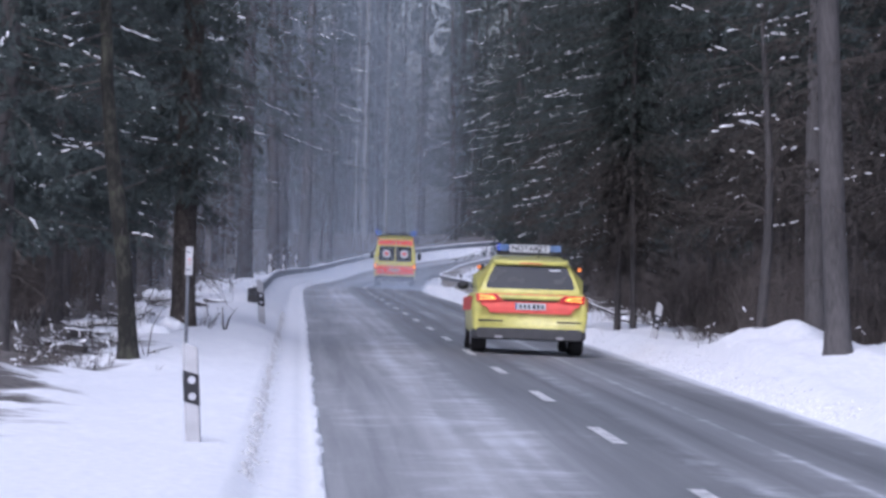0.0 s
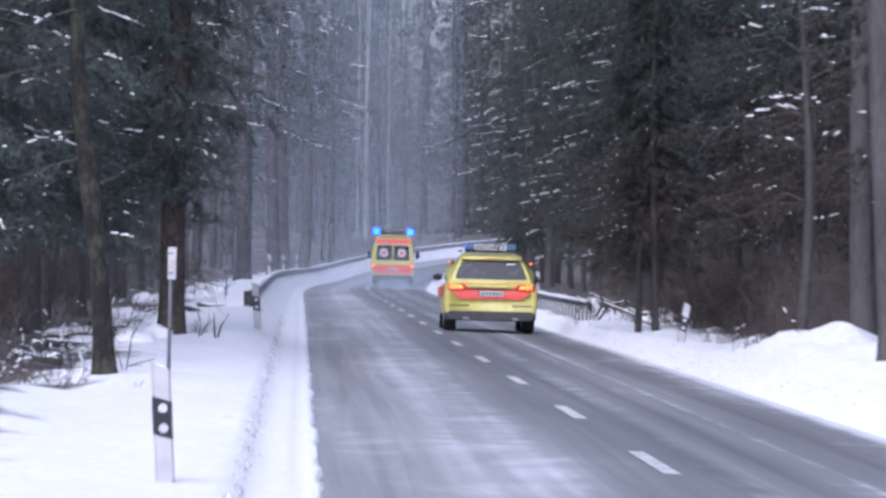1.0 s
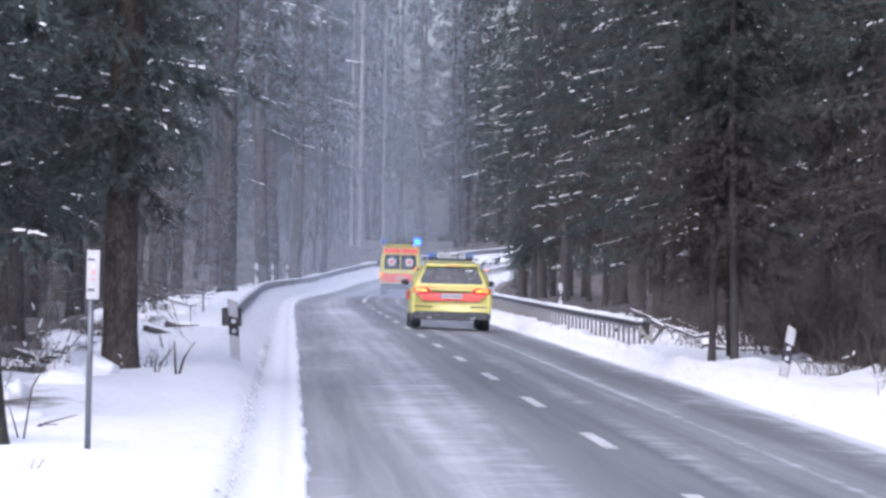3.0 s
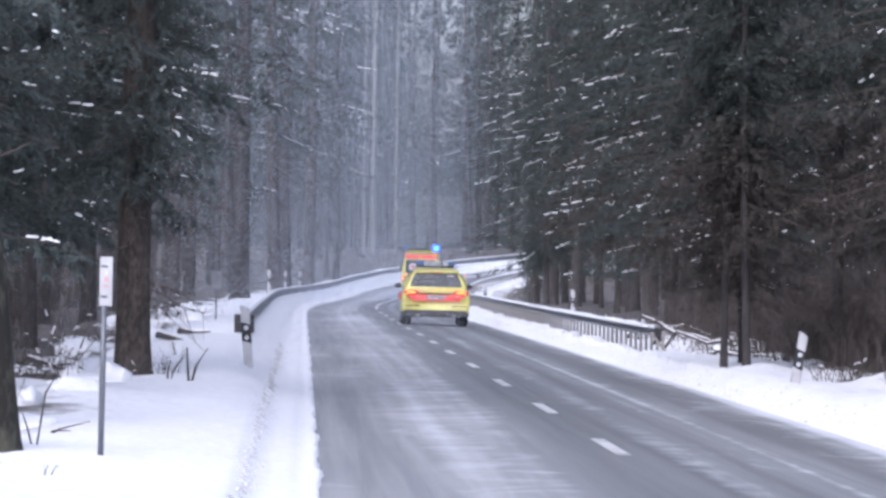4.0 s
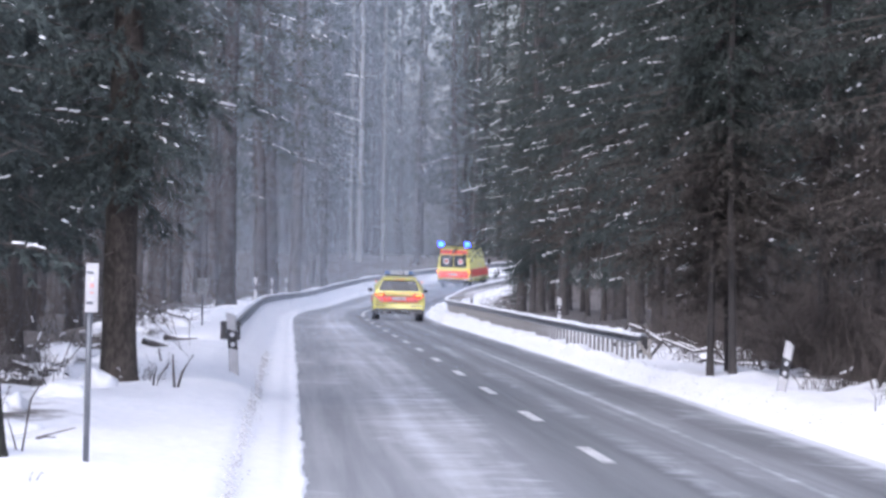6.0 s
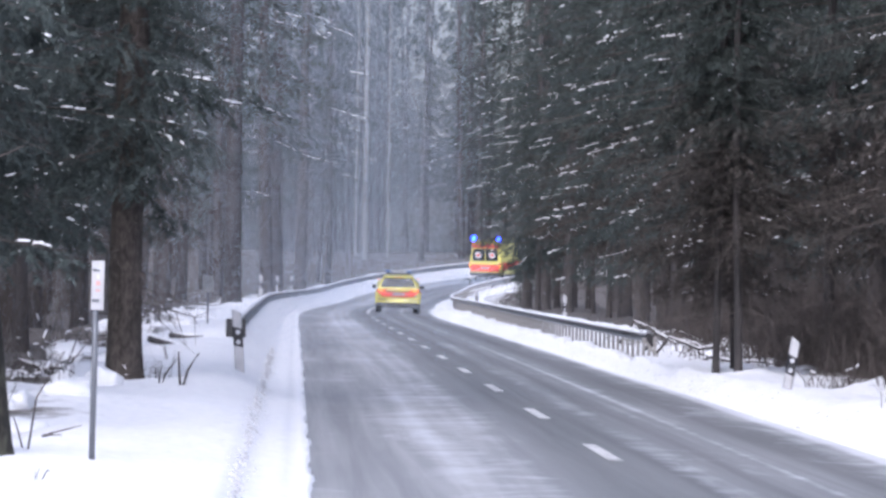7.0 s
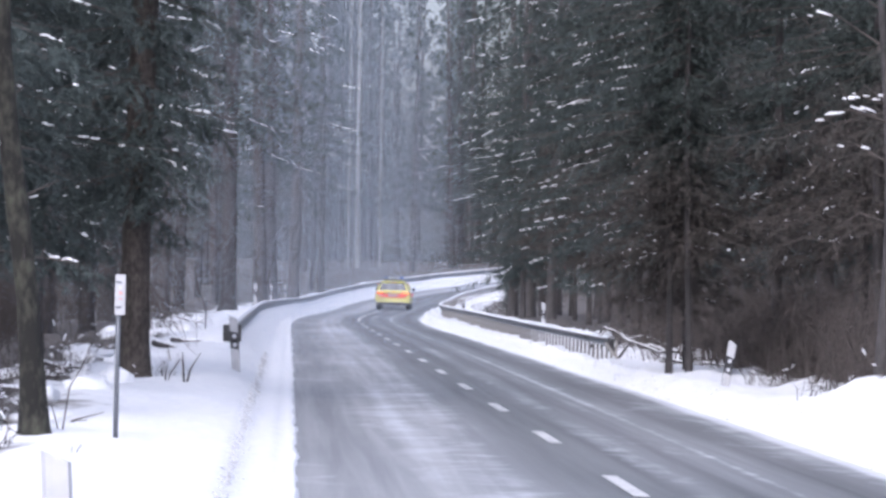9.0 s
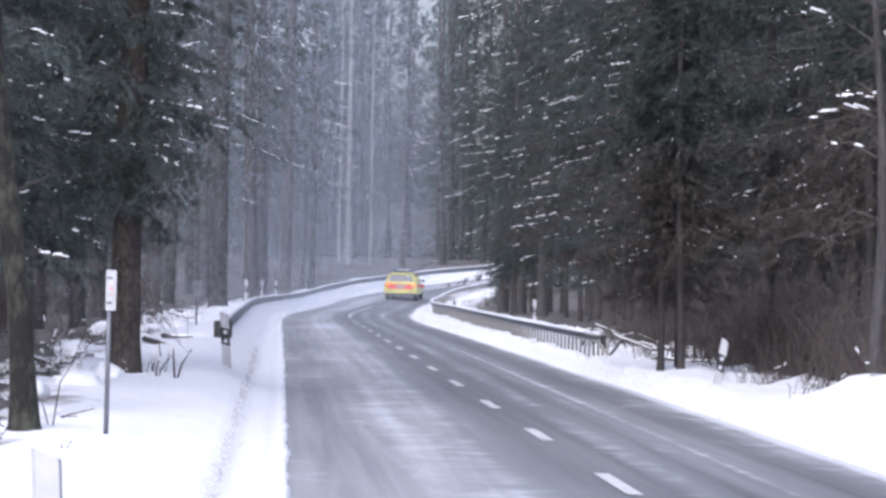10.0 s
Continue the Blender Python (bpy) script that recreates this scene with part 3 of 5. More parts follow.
# depth of the forest on both sides and beyond the bend
for k in range(44):
    y = rt.uniform(50, 240)
    lo = max(3.0, 0.066 * (y + 25) + 1.0)
    plant(STEM if rt.random() < 0.6 else TALL, -rt.uniform(7.5, lo + 7), y, L_STEM, "forest left of the road")
for k in range(46):
    y = rt.uniform(75, 260)
    plant(STEM if rt.random() < 0.4 else NEAR if rt.random() < 0.4 else BROWN, rt.uniform(14.5, 0.15 * (y + 25) + 8), y, L_STEM, "forest right of the road")
for k in range(84):
    y = rt.uniform(262, 400)
    u = -rt.uniform(2.2, 34)
    low = -19 < u + bend(y) - 0.035 * y < 2
    plant(TALL if rt.random() < 0.75 else STEM, u, y, L_TALL, "forest beyond the bend", rt.uniform(0.84, 0.92) if low else rt.uniform(0.85, 1.05))
for k in range(26):
    plant(TALL, rt.uniform(12, 60), rt.uniform(300, 420), L_TALL, "forest beyond the bend")
for k in range(18):
    y = rt.uniform(-60, 25)
    plant(TALL if k % 2 else STEM, rt.choice((-1, 1)) * rt.uniform(9.5, 22) + 2.7, y, L_STEM, "forest behind")
for k in range(16):
    y = rt.uniform(345, 400)
    plant(TALL, (0.0135 + rt.uniform(-0.008, 0.008)) * y - bend(y), y, L_TALL, "forest beyond the bend", rt.uniform(0.9, 1.05))
for k in range(10):
    y = rt.uniform(345, 395)
    plant(TALL, rt.uniform(0.025, 0.038) * y - bend(y), y, L_TALL, "forest beyond the bend", rt.uniform(0.85, 1.0))
# three pale bare stems past the bend
for u, y, g in ((4.55 - bend(331), 331, 0.19), (4.0 - bend(334), 334, 0.10), (6.1 - bend(333), 333, 0.08)):
    p = place(u, y, -0.1)
    stem = thing("bare_pine_stem", "tall pale bare tree stem standing against the dark wood", "tree", "pale stems", pose(p.x, p.y, p.z))
    tv, tf = tube([(0.02 * math.sin(z), 0, z) for z in range(0, 27, 2)], [g * (1.2 if z == 0 else 1 - 0.022 * z) for z in range(0, 27, 2)], 10)
    mesh_object("trunk", tv, tf, PALE_BARK, stem, smooth=True)
    top = new("crown", STEM[0][1])
    top.parent = stem
    top.matrix_basis = pose(0, 0, 11.0) @ Matrix.Diagonal((0.55, 0.55, 0.6, 1))
    tagged(top, kind="stuff")

# haze over the road, built of tiny tinted flakes, denser far off
rs = np.random.default_rng(3)
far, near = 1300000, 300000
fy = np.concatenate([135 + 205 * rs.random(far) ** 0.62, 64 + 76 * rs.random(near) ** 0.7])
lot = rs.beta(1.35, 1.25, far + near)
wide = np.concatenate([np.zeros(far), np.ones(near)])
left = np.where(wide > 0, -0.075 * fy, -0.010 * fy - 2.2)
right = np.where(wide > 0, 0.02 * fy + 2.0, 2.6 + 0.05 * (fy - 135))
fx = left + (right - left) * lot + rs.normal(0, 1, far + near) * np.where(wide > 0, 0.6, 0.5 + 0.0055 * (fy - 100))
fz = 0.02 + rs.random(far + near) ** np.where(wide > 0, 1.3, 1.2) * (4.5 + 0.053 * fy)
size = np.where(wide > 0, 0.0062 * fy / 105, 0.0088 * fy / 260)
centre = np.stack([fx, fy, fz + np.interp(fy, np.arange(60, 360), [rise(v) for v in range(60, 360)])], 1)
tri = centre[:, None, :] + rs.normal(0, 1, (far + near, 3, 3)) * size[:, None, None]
flakes = new("haze_flakes", tri_mesh("haze_flakes", tri.reshape(-1, 3), np.arange((far + near) * 3).reshape(-1, 3), FLAKE))
tagged(flakes, "fine blue-grey flakes standing in for haze over the road", "snow", kind="stuff")


# ---- undergrowth, fallen wood, snow lumps ----
def twig_mesh(name, seed, count, radius, height, thick, droop=0.3, mat=TWIG):
    rng = np.random.default_rng(seed)
    pieces = []
    for k in range(count):
        a, r = rng.uniform(0, 2 * math.pi), radius * rng.random() ** 0.6
        root = np.array([r * math.cos(a), r * math.sin(a), -0.1])
        h = height * rng.uniform(0.35, 1.0)
        out = rng.normal(0, 0.35, 3) * (1, 1, 0)
        tip = root + np.array([0, 0, h]) + out * h
        mid = (root + tip) / 2 + rng.normal(0, 0.06 * h, 3)
        t0 = thick * rng.uniform(0.5, 1.0)
        pieces.append(tube([root, mid, tip], (t0, t0 * 0.7, t0 * 0.3), 3))
        for j in range(4):
            p = mid + (tip - mid) * rng.random()
            w = rng.normal(0, 0.22 * h, 3) + np.array([0, 0, -droop * 0.2 * h])
            pieces.append(tube([p, p + w], (t0 * 0.5, t0 * 0.15), 3))
    v, f = joined(pieces)
    me = bpy.data.meshes.new(name)
    me.from_pydata([tuple(p) for p in v], [], f)
    me.materials.append(mat)
    return me, v


def brush(seed, count, radius, height, thick, snowy):
    me, v = twig_mesh("twigs", seed, count, radius, height, thick)
    rng = np.random.default_rng(seed + 900)
    clumps = []
    for k in range(snowy):
        p = np.array(v[rng.integers(len(v))])
        if p[2] > 0.05:
            clumps.append(clump(rng, p + (0, 0, 0.01), rng.normal(0, 1, 3) * (1, 1, 0.4), rng.uniform(0.04, 0.14), rng.uniform(0.015, 0.035)))
    sm = None
    if clumps:
        sv = np.concatenate(clumps)
        sf = (OCTA_F[None] + (np.arange(len(clumps)) * len(OCTA))[:, None, None]).reshape(-1, 3)
        sm = tri_mesh("snow_clumps", sv, sf, SNOW)
    return me, sm


def set_brush(kind, u, y, label, size=1.0):
    p = place(u, y)
    b = thing("dead_brush", label, "brush", "brush under the trees", pose(p.x, p.y, p.z, 0, 0, rt.uniform(0, 360)))
    b.scale = (size, size, size)
    for name, me in zip(("twig_tangle", "caught_snow"), kind):
        if me:
            o = new(name, me)
            o.parent = b
            tagged(o, kind="stuff")


DENSE = [brush(201 + k, 70, 1.1, 1.5, 0.012, 0) for k in range(3)]
LADEN = [brush(221 + k, 54, 0.75, 0.55, 0.009, 42) for k in range(2)]
SPARSE = [brush(231 + k, 40, 0.8, 0.6, 0.009, 5) for k in range(2)]
for k in range(46):
    y = rt.uniform(44, 125)
    set_brush(DENSE[k % 3], -rt.uniform(4.6, 0.066 * (y + 20) + 3.5), y, "tangle of dead brown twigs under the spruces", rt.uniform(0.8, 1.2))
for k in range(60):
    y = rt.uniform(50, 150)
    set_brush(DENSE[k % 3], rt.uniform(8.4, 0.13 * (y + 20) + 2.5), y, "tangle of dead brown twigs under the spruces", rt.uniform(0.8, 1.4))
for k in range(26):
    y = rt.uniform(58, 112)
    set_brush(DENSE[k % 3], rt.uniform(8.0, 9.8), y, "tangle of dead brown twigs under the spruces", rt.uniform(0.7, 1.1))
for u, y in ((-2.9, 37.0), (-3.3, 39.5), (-3.3, 47), (-3.0, 58), (-3.1, 72), (-2.9, 88), (-2.8, 104)):
    set_brush(LADEN[rt.randrange(2)], u, y, "low bush bent under clumps of snow", rt.uniform(0.7, 1.1))
for u, y in ((7.9, 52), (8.3, 57), (8.1, 62.5), (8.6, 70), (7.8, 72), (7.2, 90), (7.6, 97), (8.3, 104), (7.4, 112), (8.0, 122), (7.9, 135)):
    set_brush(SPARSE[rt.randrange(2)], u, y, "low dark twiggy bush with a little snow", rt.uniform(0.6, 1.0))


def snow_lump(u, y, rx, ry, rz):
    bm = bmesh.new()
    bmesh.ops.create_icosphere(bm, subdivisions=3, radius=1.0)
    off = rt.uniform(0, 50)
    for v in bm.verts:
        k = 1 + 0.42 * noise.noise(v.co * 1.6 + Vector((off, 0, 0))) + 0.16 * noise.noise(v.co * 4.5 + Vector((0, off, 0)))
        v.co = Vector((v.co.x * rx * k, v.co.y * ry * k, v.co.z * rz * k))
    ob = part("snow_lump", bm, SNOW, None, smooth=True)
    p = place(u, y)
    ob.matrix_basis = pose(p.x, p.y, p.z + rz * 0.15, 0, 0, rt.uniform(0, 180))
    tagged(ob, "rounded lump of snow over a stump or stones", "snow lump", "snow lumps")


for k in range(34):
    y = rt.uniform(42, 125)
    snow_lump(-rt.uniform(2.1, 3.6), y, rt.uniform(0.12, 0.34), rt.uniform(0.2, 0.5), rt.uniform(0.07, 0.2))
for k in range(22):
    y = rt.uniform(84, 150)
    snow_lump(rt.uniform(6.9, 8.8), y, rt.uniform(0.10, 0.28), rt.uniform(0.15, 0.4), rt.uniform(0.07, 0.18))


def fallen_branch(u, y, length, turn, lift, label="fallen branch lying in the snow with snow along its top"):
    """A crooked branch with side twigs and a snow ridge on top."""
    rng = np.random.default_rng(int(y * 10))
    p = place(u, y)
    b = thing("fallen_branch", label, "fallen branch", "fallen branches", pose(p.x, p.y, p.z + 0.02, 0, 0, turn))
    t = np.linspace(0, 1, 7)
    line = np.stack([t * length, 0.08 * np.sin(5 * t + y), lift * np.interp(t, (0, 0.17, 0.5, 0.67, 1), (0, 1.0, 0.5, 0.62, 0.05)) + 0.02 * np.sin(9 * t)], 1)
    pieces = [tube(line, np.linspace(0.032, 0.010, 7), 6)]
    for j in range(6):
        q = line[rng.integers(1, 7)]
        w = rng.normal(0, 0.3, 3) + np.array([0.25, 0, 0.1])
        pieces.append(tube([q, q + w * 0.5, q + w], (0.012, 0.008, 0.004), 4))
    v, f = joined(pieces)
    mesh_object("wood", v, f, BARK, b)
    sv, sf = tube(line[1:] + (0, 0, 0.03), [0.012, 0.022, 0.016, 0.024, 0.014, 0.008], 6)
    mesh_object("snow_ridge", sv, sf, SNOW, b, smooth=True)


for u, y, ln, turn, lift in ((6.75, 87, 1.3, -12, 0.10), (6.3, 91, 1.6, 4, 0.34), (6.9, 102, 1.4, -25, 0.35), (7.9, 55, 1.1, 20, 0.15), (6.9, 109, 1.8, 10, 0.45), (-3.3, 61, 0.8, -20, 0.12)):
    fallen_branch(u, y, ln, turn, lift)
for u, y in ((-1.75, 36.2), (-1.62, 62), (-1.7, 70)):
    me, _ = twig_mesh("stalk", int(y * 7), 2, 0.06, 0.42, 0.008)
    o = new("dry_stalk", me)
    p = place(u, y)
    o.matrix_basis = pose(p.x, p.y, p.z)
    tagged(o, "dry forked stalk sticking out of the snow", "stalk", "dry stalks")


def stalk(u, y, lines, thick, label):
    """Bare stems sticking out of the snow, each through three points."""
    p = place(u, y)
    v, f = joined([tube([(0, 0, -0.1), a, b], (thick, thick * 0.85, thick * 0.45), 5) for a, b in lines])
    o = mesh_object("dry_stalk", v, f, TWIG)
    o.matrix_basis = pose(p.x, p.y, p.z)
    tagged(o, label, "stalk", "dry stalks")


stalk(-1.24, 57, [((-0.02, 0, 0.15), (-0.03, 0.0, 0.36)), ((0.07, 0.02, 0.16), (0.19, 0.03, 0.35))], 0.016, "forked dark stick standing in the snow")
stalk(-1.50, 58, [((0.07, 0, 0.10), (0.18, 0.0, 0.26)), ((0.0, 0.02, 0.08), (0.03, 0.03, 0.2))], 0.013, "slanting dark stick standing in the snow")
stalk(-1.90, 38.5, [((0.07, 0, 0.36), (0.26, 0.0, 0.68)), ((-0.05, 0.02, 0.1), (-0.09, 0.03, 0.22))], 0.008, "thin bent sapling standing in the snow")


def fallen_log(u, y, length, radius, turn, tilt):
    """A short log with a snow ridge along its top."""
    p = place(u, y)
    g = thing("fallen_log", "dark rotting log lying half buried in snow", "log", "fallen logs", pose(p.x, p.y, p.z + radius * 0.5, 0, tilt, turn))
    xs = np.linspace(-length / 2, length / 2, 6)
    v, f = tube([(x, 0.02 * math.sin(9 * x + y), 0) for x in xs], [radius * (1 + 0.12 * math.sin(13 * x + u)) for x in xs], 9)
    f += [tuple(range(9)), tuple(range(len(v) - 9, len(v)))]
    mesh_object("wood", v, f, BARK, g, smooth=True)
    v, f = tube([(x, 0.01, radius * 0.75 + 0.01 * math.sin(11 * x)) for x in xs * 0.93], [radius * k for k in (0.3, 0.75, 0.62, 0.8, 0.7, 0.25)], 8)
    mesh_object("snow_ridge", v, f, SNOW, g, "cap of snow along the log", smooth=True)


for args in ((-2.0, 80, 0.6, 0.045, 25, 14), (-3.1, 53, 0.8, 0.06, 12, 4), (-3.3, 47, 0.7, 0.06, -15, 8), (-1.9, 90, 0.6, 0.05, 10, 6)):
    fallen_log(*args)
stalk(-2.12, 43, [((0.16, 0, 0.03), (0.42, 0.0, 0.10)), ((0.12, 0.04, 0.02), (0.26, 0.05, 0.02))], 0.009, "dark thin branch lying on the snow")
fallen_branch(7.6, 62, 1.0, 8, 0.22, "brown broken branch leaning in the snow")
for args in ((-2.1, 57.5, 0.17, 0.25, 0.17), (-2.3, 56.5, 0.12, 0.2, 0.12), (-2.45, 47, 0.20, 0.4, 0.13), (-2.2, 51.5, 0.16, 0.3, 0.10), (-2.6, 50, 0.13, 0.3, 0.13)):
    snow_lump(*args)


def mossy_tree(u, y, height):
    """A slim leaning trunk with moss, a few limbs with hanging green twigs."""
    rng = np.random.default_rng(77)
    p = place(u, y)
    t = thing("mossy_tree", "slim leaning tree with mossy mottled bark beside the road", "tree", "", pose(p.x, p.y, p.z - 0.06))
    zs = np.concatenate([[-0.2, 0.0, 0.12, 0.35, 0.7], np.linspace(1.2, height, 12)])
    line = np.stack([-0.085 * zs + 0.03 * np.sin(zs * 1.6), 0.02 * np.cos(zs), zs], 1)
    rad = [0.19, 0.165, 0.138, 0.115, 0.105] + list(np.linspace(0.100, 0.03, 12))
    tv, tf = tube(line, rad, 14)
    tv = [np.array(v) + (np.array(noise.noise_vector(Vector((v[0] * 5, v[1] * 5, v[2] * 2)))) * 0.014) for v in tv]
    mesh_object("trunk", tv, tf, MOSSY, t, "mossy mottled bark", smooth=True)
    limbs, green, snow = [], [], []
    for k in range(46):
        z = rng.uniform(2.3, height)
        at = np.array([np.interp(z, zs, line[:, i]) for i in range(3)])
        az = math.pi + rng.normal(0, 1.1)
        limb, tris = spray(rng, rng.uniform(0.5, 1.3), rng.uniform(0.2, 0.5), 1.0, 0.4, 0.6)
        limb, tris = turned(limb, az, at), turned(tris, az, at)
        limbs.append(tube(limb[::4], (0.014, 0.008, 0.003), 4))
        green.append(tris)
        for q in range(rng.poisson(1.6)):
            i = rng.integers(3, 8)
            snow.append(clump(rng, limb[i] + (0, 0, 0.02), limb[i] - limb[i - 1], rng.uniform(0.05, 0.15), rng.uniform(0.015, 0.03)))
    for k in range(9):
        z = rng.uniform(0.6, 3.4)
        at = np.array([np.interp(z, zs, line[:, i]) for i in range(3)])
        a = rng.uniform(0, 6.28)
        w = np.array([math.cos(a), math.sin(a), rng.uniform(-0.2, 0.5)]) * rng.uniform(0.12, 0.4)
        limbs.append(tube([at, at + w], (0.012, 0.004), 4))
    v, f = joined(limbs)
    tagged(mesh_object("branchwork", v, f, TWIG, t), kind="stuff")
    g = np.concatenate(green).reshape(-1, 3)
    for name, me in (("crown", tri_mesh("crown", g, np.arange(len(g)).reshape(-1, 3), NEEDLE)),
                     ("caught_snow", tri_mesh("caught_snow", np.concatenate(snow), (OCTA_F[None] + (np.arange(len(snow)) * len(OCTA))[:, None, None]).reshape(-1, 3), SNOW))):
        o = new(name, me)
        o.parent = t
        tagged(o, kind="stuff")


mossy_tree(-2.1, 38, 9.0)


# dirty clods thrown up by the plough along both edges of the road
def clods(name, u0, spread, y0, y1, count, mat, label):
    rng = np.random.default_rng(count)
    out = []
    for k in range(count):
        y = y0 + (y1 - y0) * rng.random() ** 1.3
        u = u0 + rng.normal(0, spread)
        p = np.array(place(u, y))
        out.append(clump(rng, p, rng.normal(0, 1, 3) * (1, 1, 0.2), rng.uniform(0.012, 0.05), rng.uniform(0.008, 0.022)))
    sv = np.concatenate(out)
    sf = (OCTA_F[None] + (np.arange(len(out)) * len(OCTA))[:, None, None]).reshape(-1, 3)
    tagged(new(name, tri_mesh(name, sv, sf, mat)), label, "snow clods", kind="stuff")


clods("dirty_clods", -0.40, 0.032, 12, 95, 1600, DIRT, "grey brown crumbs of dirty snow along the ploughed edge")
clods("snow_clods", 5.62, 0.12, 30, 130, 1800, SNOW, "crumbs of ploughed snow on the verge")
clods("gritty_clods", 5.70, 0.16, 30, 130, 500, DIRT, "grey crumbs of dirty snow on the verge")

# young snow-dusted spruces inside the bend
for u, y, k in ((9.6, 238, 0.22), (10.2, 248, 0.26), (10.0, 258, 0.3), (11.2, 266, 0.34)):
    plant([NEAR[rt.randrange(4)]], u, y, "young spruce dusted with snow inside the bend", "young spruces", k)
for u, y in ((8.8, 226), (9.2, 240), (9.0, 252)):
    set_brush(LADEN[rt.randrange(2)], u, y, "low bush bent under clumps of snow", rt.uniform(0.9, 1.3))


# leafless young tree with snow on its twigs at the edge of the wood
def bare_tree(u, y, height, girth, seed):
    rng = np.random.default_rng(seed)
    p = place(u, y)
    t = thing("bare_young_tree", "slim leafless tree with snow along its twigs", "tree", "", pose(p.x, p.y, p.z - 0.1))
    zs = np.linspace(0, height, 12)
    line = np.stack([0.10 * np.sin(zs * 0.8), 0.08 * np.cos(zs * 0.7), zs], 1)
    tv, tf = tube(line, girth * (1 - 0.9 * zs / height), 8)
    mesh_object("trunk", tv, tf, BARK, t, smooth=True)
    pieces, snow = [], []
    for k in range(44):
        z = rng.uniform(1.6, height)
        q = np.array([np.interp(z, zs, line[:, i]) for i in range(3)])
        az, ln = rng.uniform(0, 6.28), rng.uniform(0.4, 1.5)
        way = np.array([math.cos(az), math.sin(az), rng.uniform(0.0, 0.5)]) * ln
        mid = q + way * 0.55 + (0, 0, 0.1 * ln)
        tip = q + way - (0, 0, 0.12 * ln)
        pieces.append(tube([q, mid, tip], (0.016, 0.010, 0.004), 4))
        for j in range(5):
            r = mid + (tip - mid) * rng.random()
            w = rng.normal(0, 0.22, 3)
            pieces.append(tube([r, r + w], (0.006, 0.002), 3))
        for j in range(rng.poisson(2.2)):
            a = rng.random()
            r = (q + (mid - q) * a) if rng.random() < 0.4 else (mid + (tip - mid) * a)
            snow.append(clump(rng, r + (0, 0, 0.02), tip - q, rng.uniform(0.06, 0.24), rng.uniform(0.02, 0.04)))
    v, f = joined(pieces)
    tagged(mesh_object("branchwork", v, f, TWIG, t), kind="stuff")
    sv = np.concatenate(snow)
    sf = (OCTA_F[None] + (np.arange(len(snow)) * len(OCTA))[:, None, None]).reshape(-1, 3)
    o = new("caught_snow", tri_mesh("caught_snow", sv, sf, SNOW))
    o.parent = t
    tagged(o, "white snow lying along the twigs", kind="stuff")


bare_tree(6.92, 54, 7.5, 0.085, 8)

# second thick trunk with a low bush at its foot, behind the stout one
plant([STEM[1]], 7.67, 53, "thick spruce trunk behind the edge of the wood", "thin spruces right of the road")
set_brush(SPARSE[0], 6.75, 55.5, "low dark twiggy bush with a little snow", 0.9)
set_brush(SPARSE[1], 6.95, 51.5, "low dark twiggy bush with a little snow", 0.8)
# broad trunk in the brush behind the notice plate
OLD = build_spruce(91, 27, 2.3, 2.0, 0.20, 1.0, 0.6, dead=40, inner=210, fine=0.62, mats=(NEEDLE, BROWN_BARK, TWIG))
plant([OLD], -1.95, 60.5, "broad spruce with a brown trunk standing in snowy brush", "spruces left of the road")
set_brush(SPARSE[1], -1.75, 60.0, "low dark twiggy bush with a little snow", 0.5)


# ---- road furniture ----
def delineator(u, y, turn, label, lean=(0, 0), height=1.02, side=1):
    p = place(u, y)
    post = thing("delineator_post", label, "delineator post", "delineator posts", pose(p.x, p.y, p.z - 0.12, lean[0], lean[1], turn))
    h = height + 0.12 - (p.z - rise(y)) * 0.55
    w, d = 0.06, 0.055
    bm = bmesh.new()
    # hollow-backed triangular-ish section with a slanting top
    prof = [(-w, -d * 0.4), (-w * 0.75, -d), (w * 0.75, -d), (w, -d * 0.4), (w * 0.55, d), (-w * 0.55, d)]
    lo = [bm.verts.new((x, yy, 0)) for x, yy in prof]
    hi = [bm.verts.new((x, yy, h - 0.055 * (x / w * 0.5 + 0.5) - (0.03 if yy > 0 else 0))) for x, yy in prof]
    for i in range(6):
        j = (i + 1) % 6
        bm.faces.new((lo[i], lo[j], hi[j], hi[i]))
    bm.faces.new(hi)
    part("post_body", bm, WHITE, post)
    z0, z1 = h - 0.47, h - 0.235
    bm = bmesh.new()
    k = 1.03
    ring = [(-w * k, -d * 0.4), (-w * 0.75, -d * 1.05), (w * 0.75, -d * 1.05), (w * k, -d * 0.4)]
    a = [bm.verts.new((x, yy, z0 - 0.04 * (x / w * 0.5))) for x, yy in ring]
    b = [bm.verts.new((x, yy, z1 - 0.04 * (x / w * 0.5))) for x, yy in ring]
    for i in range(3):
        bm.faces.new((a[i], a[i + 1], b[i + 1], b[i]))
    part("black_band", bm, BLACK, post, "black slanting band")
    for zz in ((z0 + z1) / 2 + 0.062, (z0 + z1) / 2 - 0.062):
        bm = bmesh.new()
        cylinder(bm, 0.03, 0.027, 0.012, Matrix.Translation((0.0, -d * 1.05 - 0.005, zz)) @ Euler((radians(90), 0, 0)).to_matrix().to_4x4(), 16)
        part("reflector", bm, REFLECTOR, post, "round grey reflector")
    bm = bmesh.new()
    r = bmesh.ops.create_icosphere(bm, subdivisions=2, radius=1)
    for v in r["verts"]:
        v.co = Vector((v.co.x * w * 0.95, v.co.y * d * 0.9, h - 0.02 + 0.03 * max(v.co.z, -0.3) - 0.0275 * (v.co.x * 0.9 + 1) + 0.0))
    part("snow_cap", bm, SNOW, post, "thin cap of snow", smooth=True)
    return post


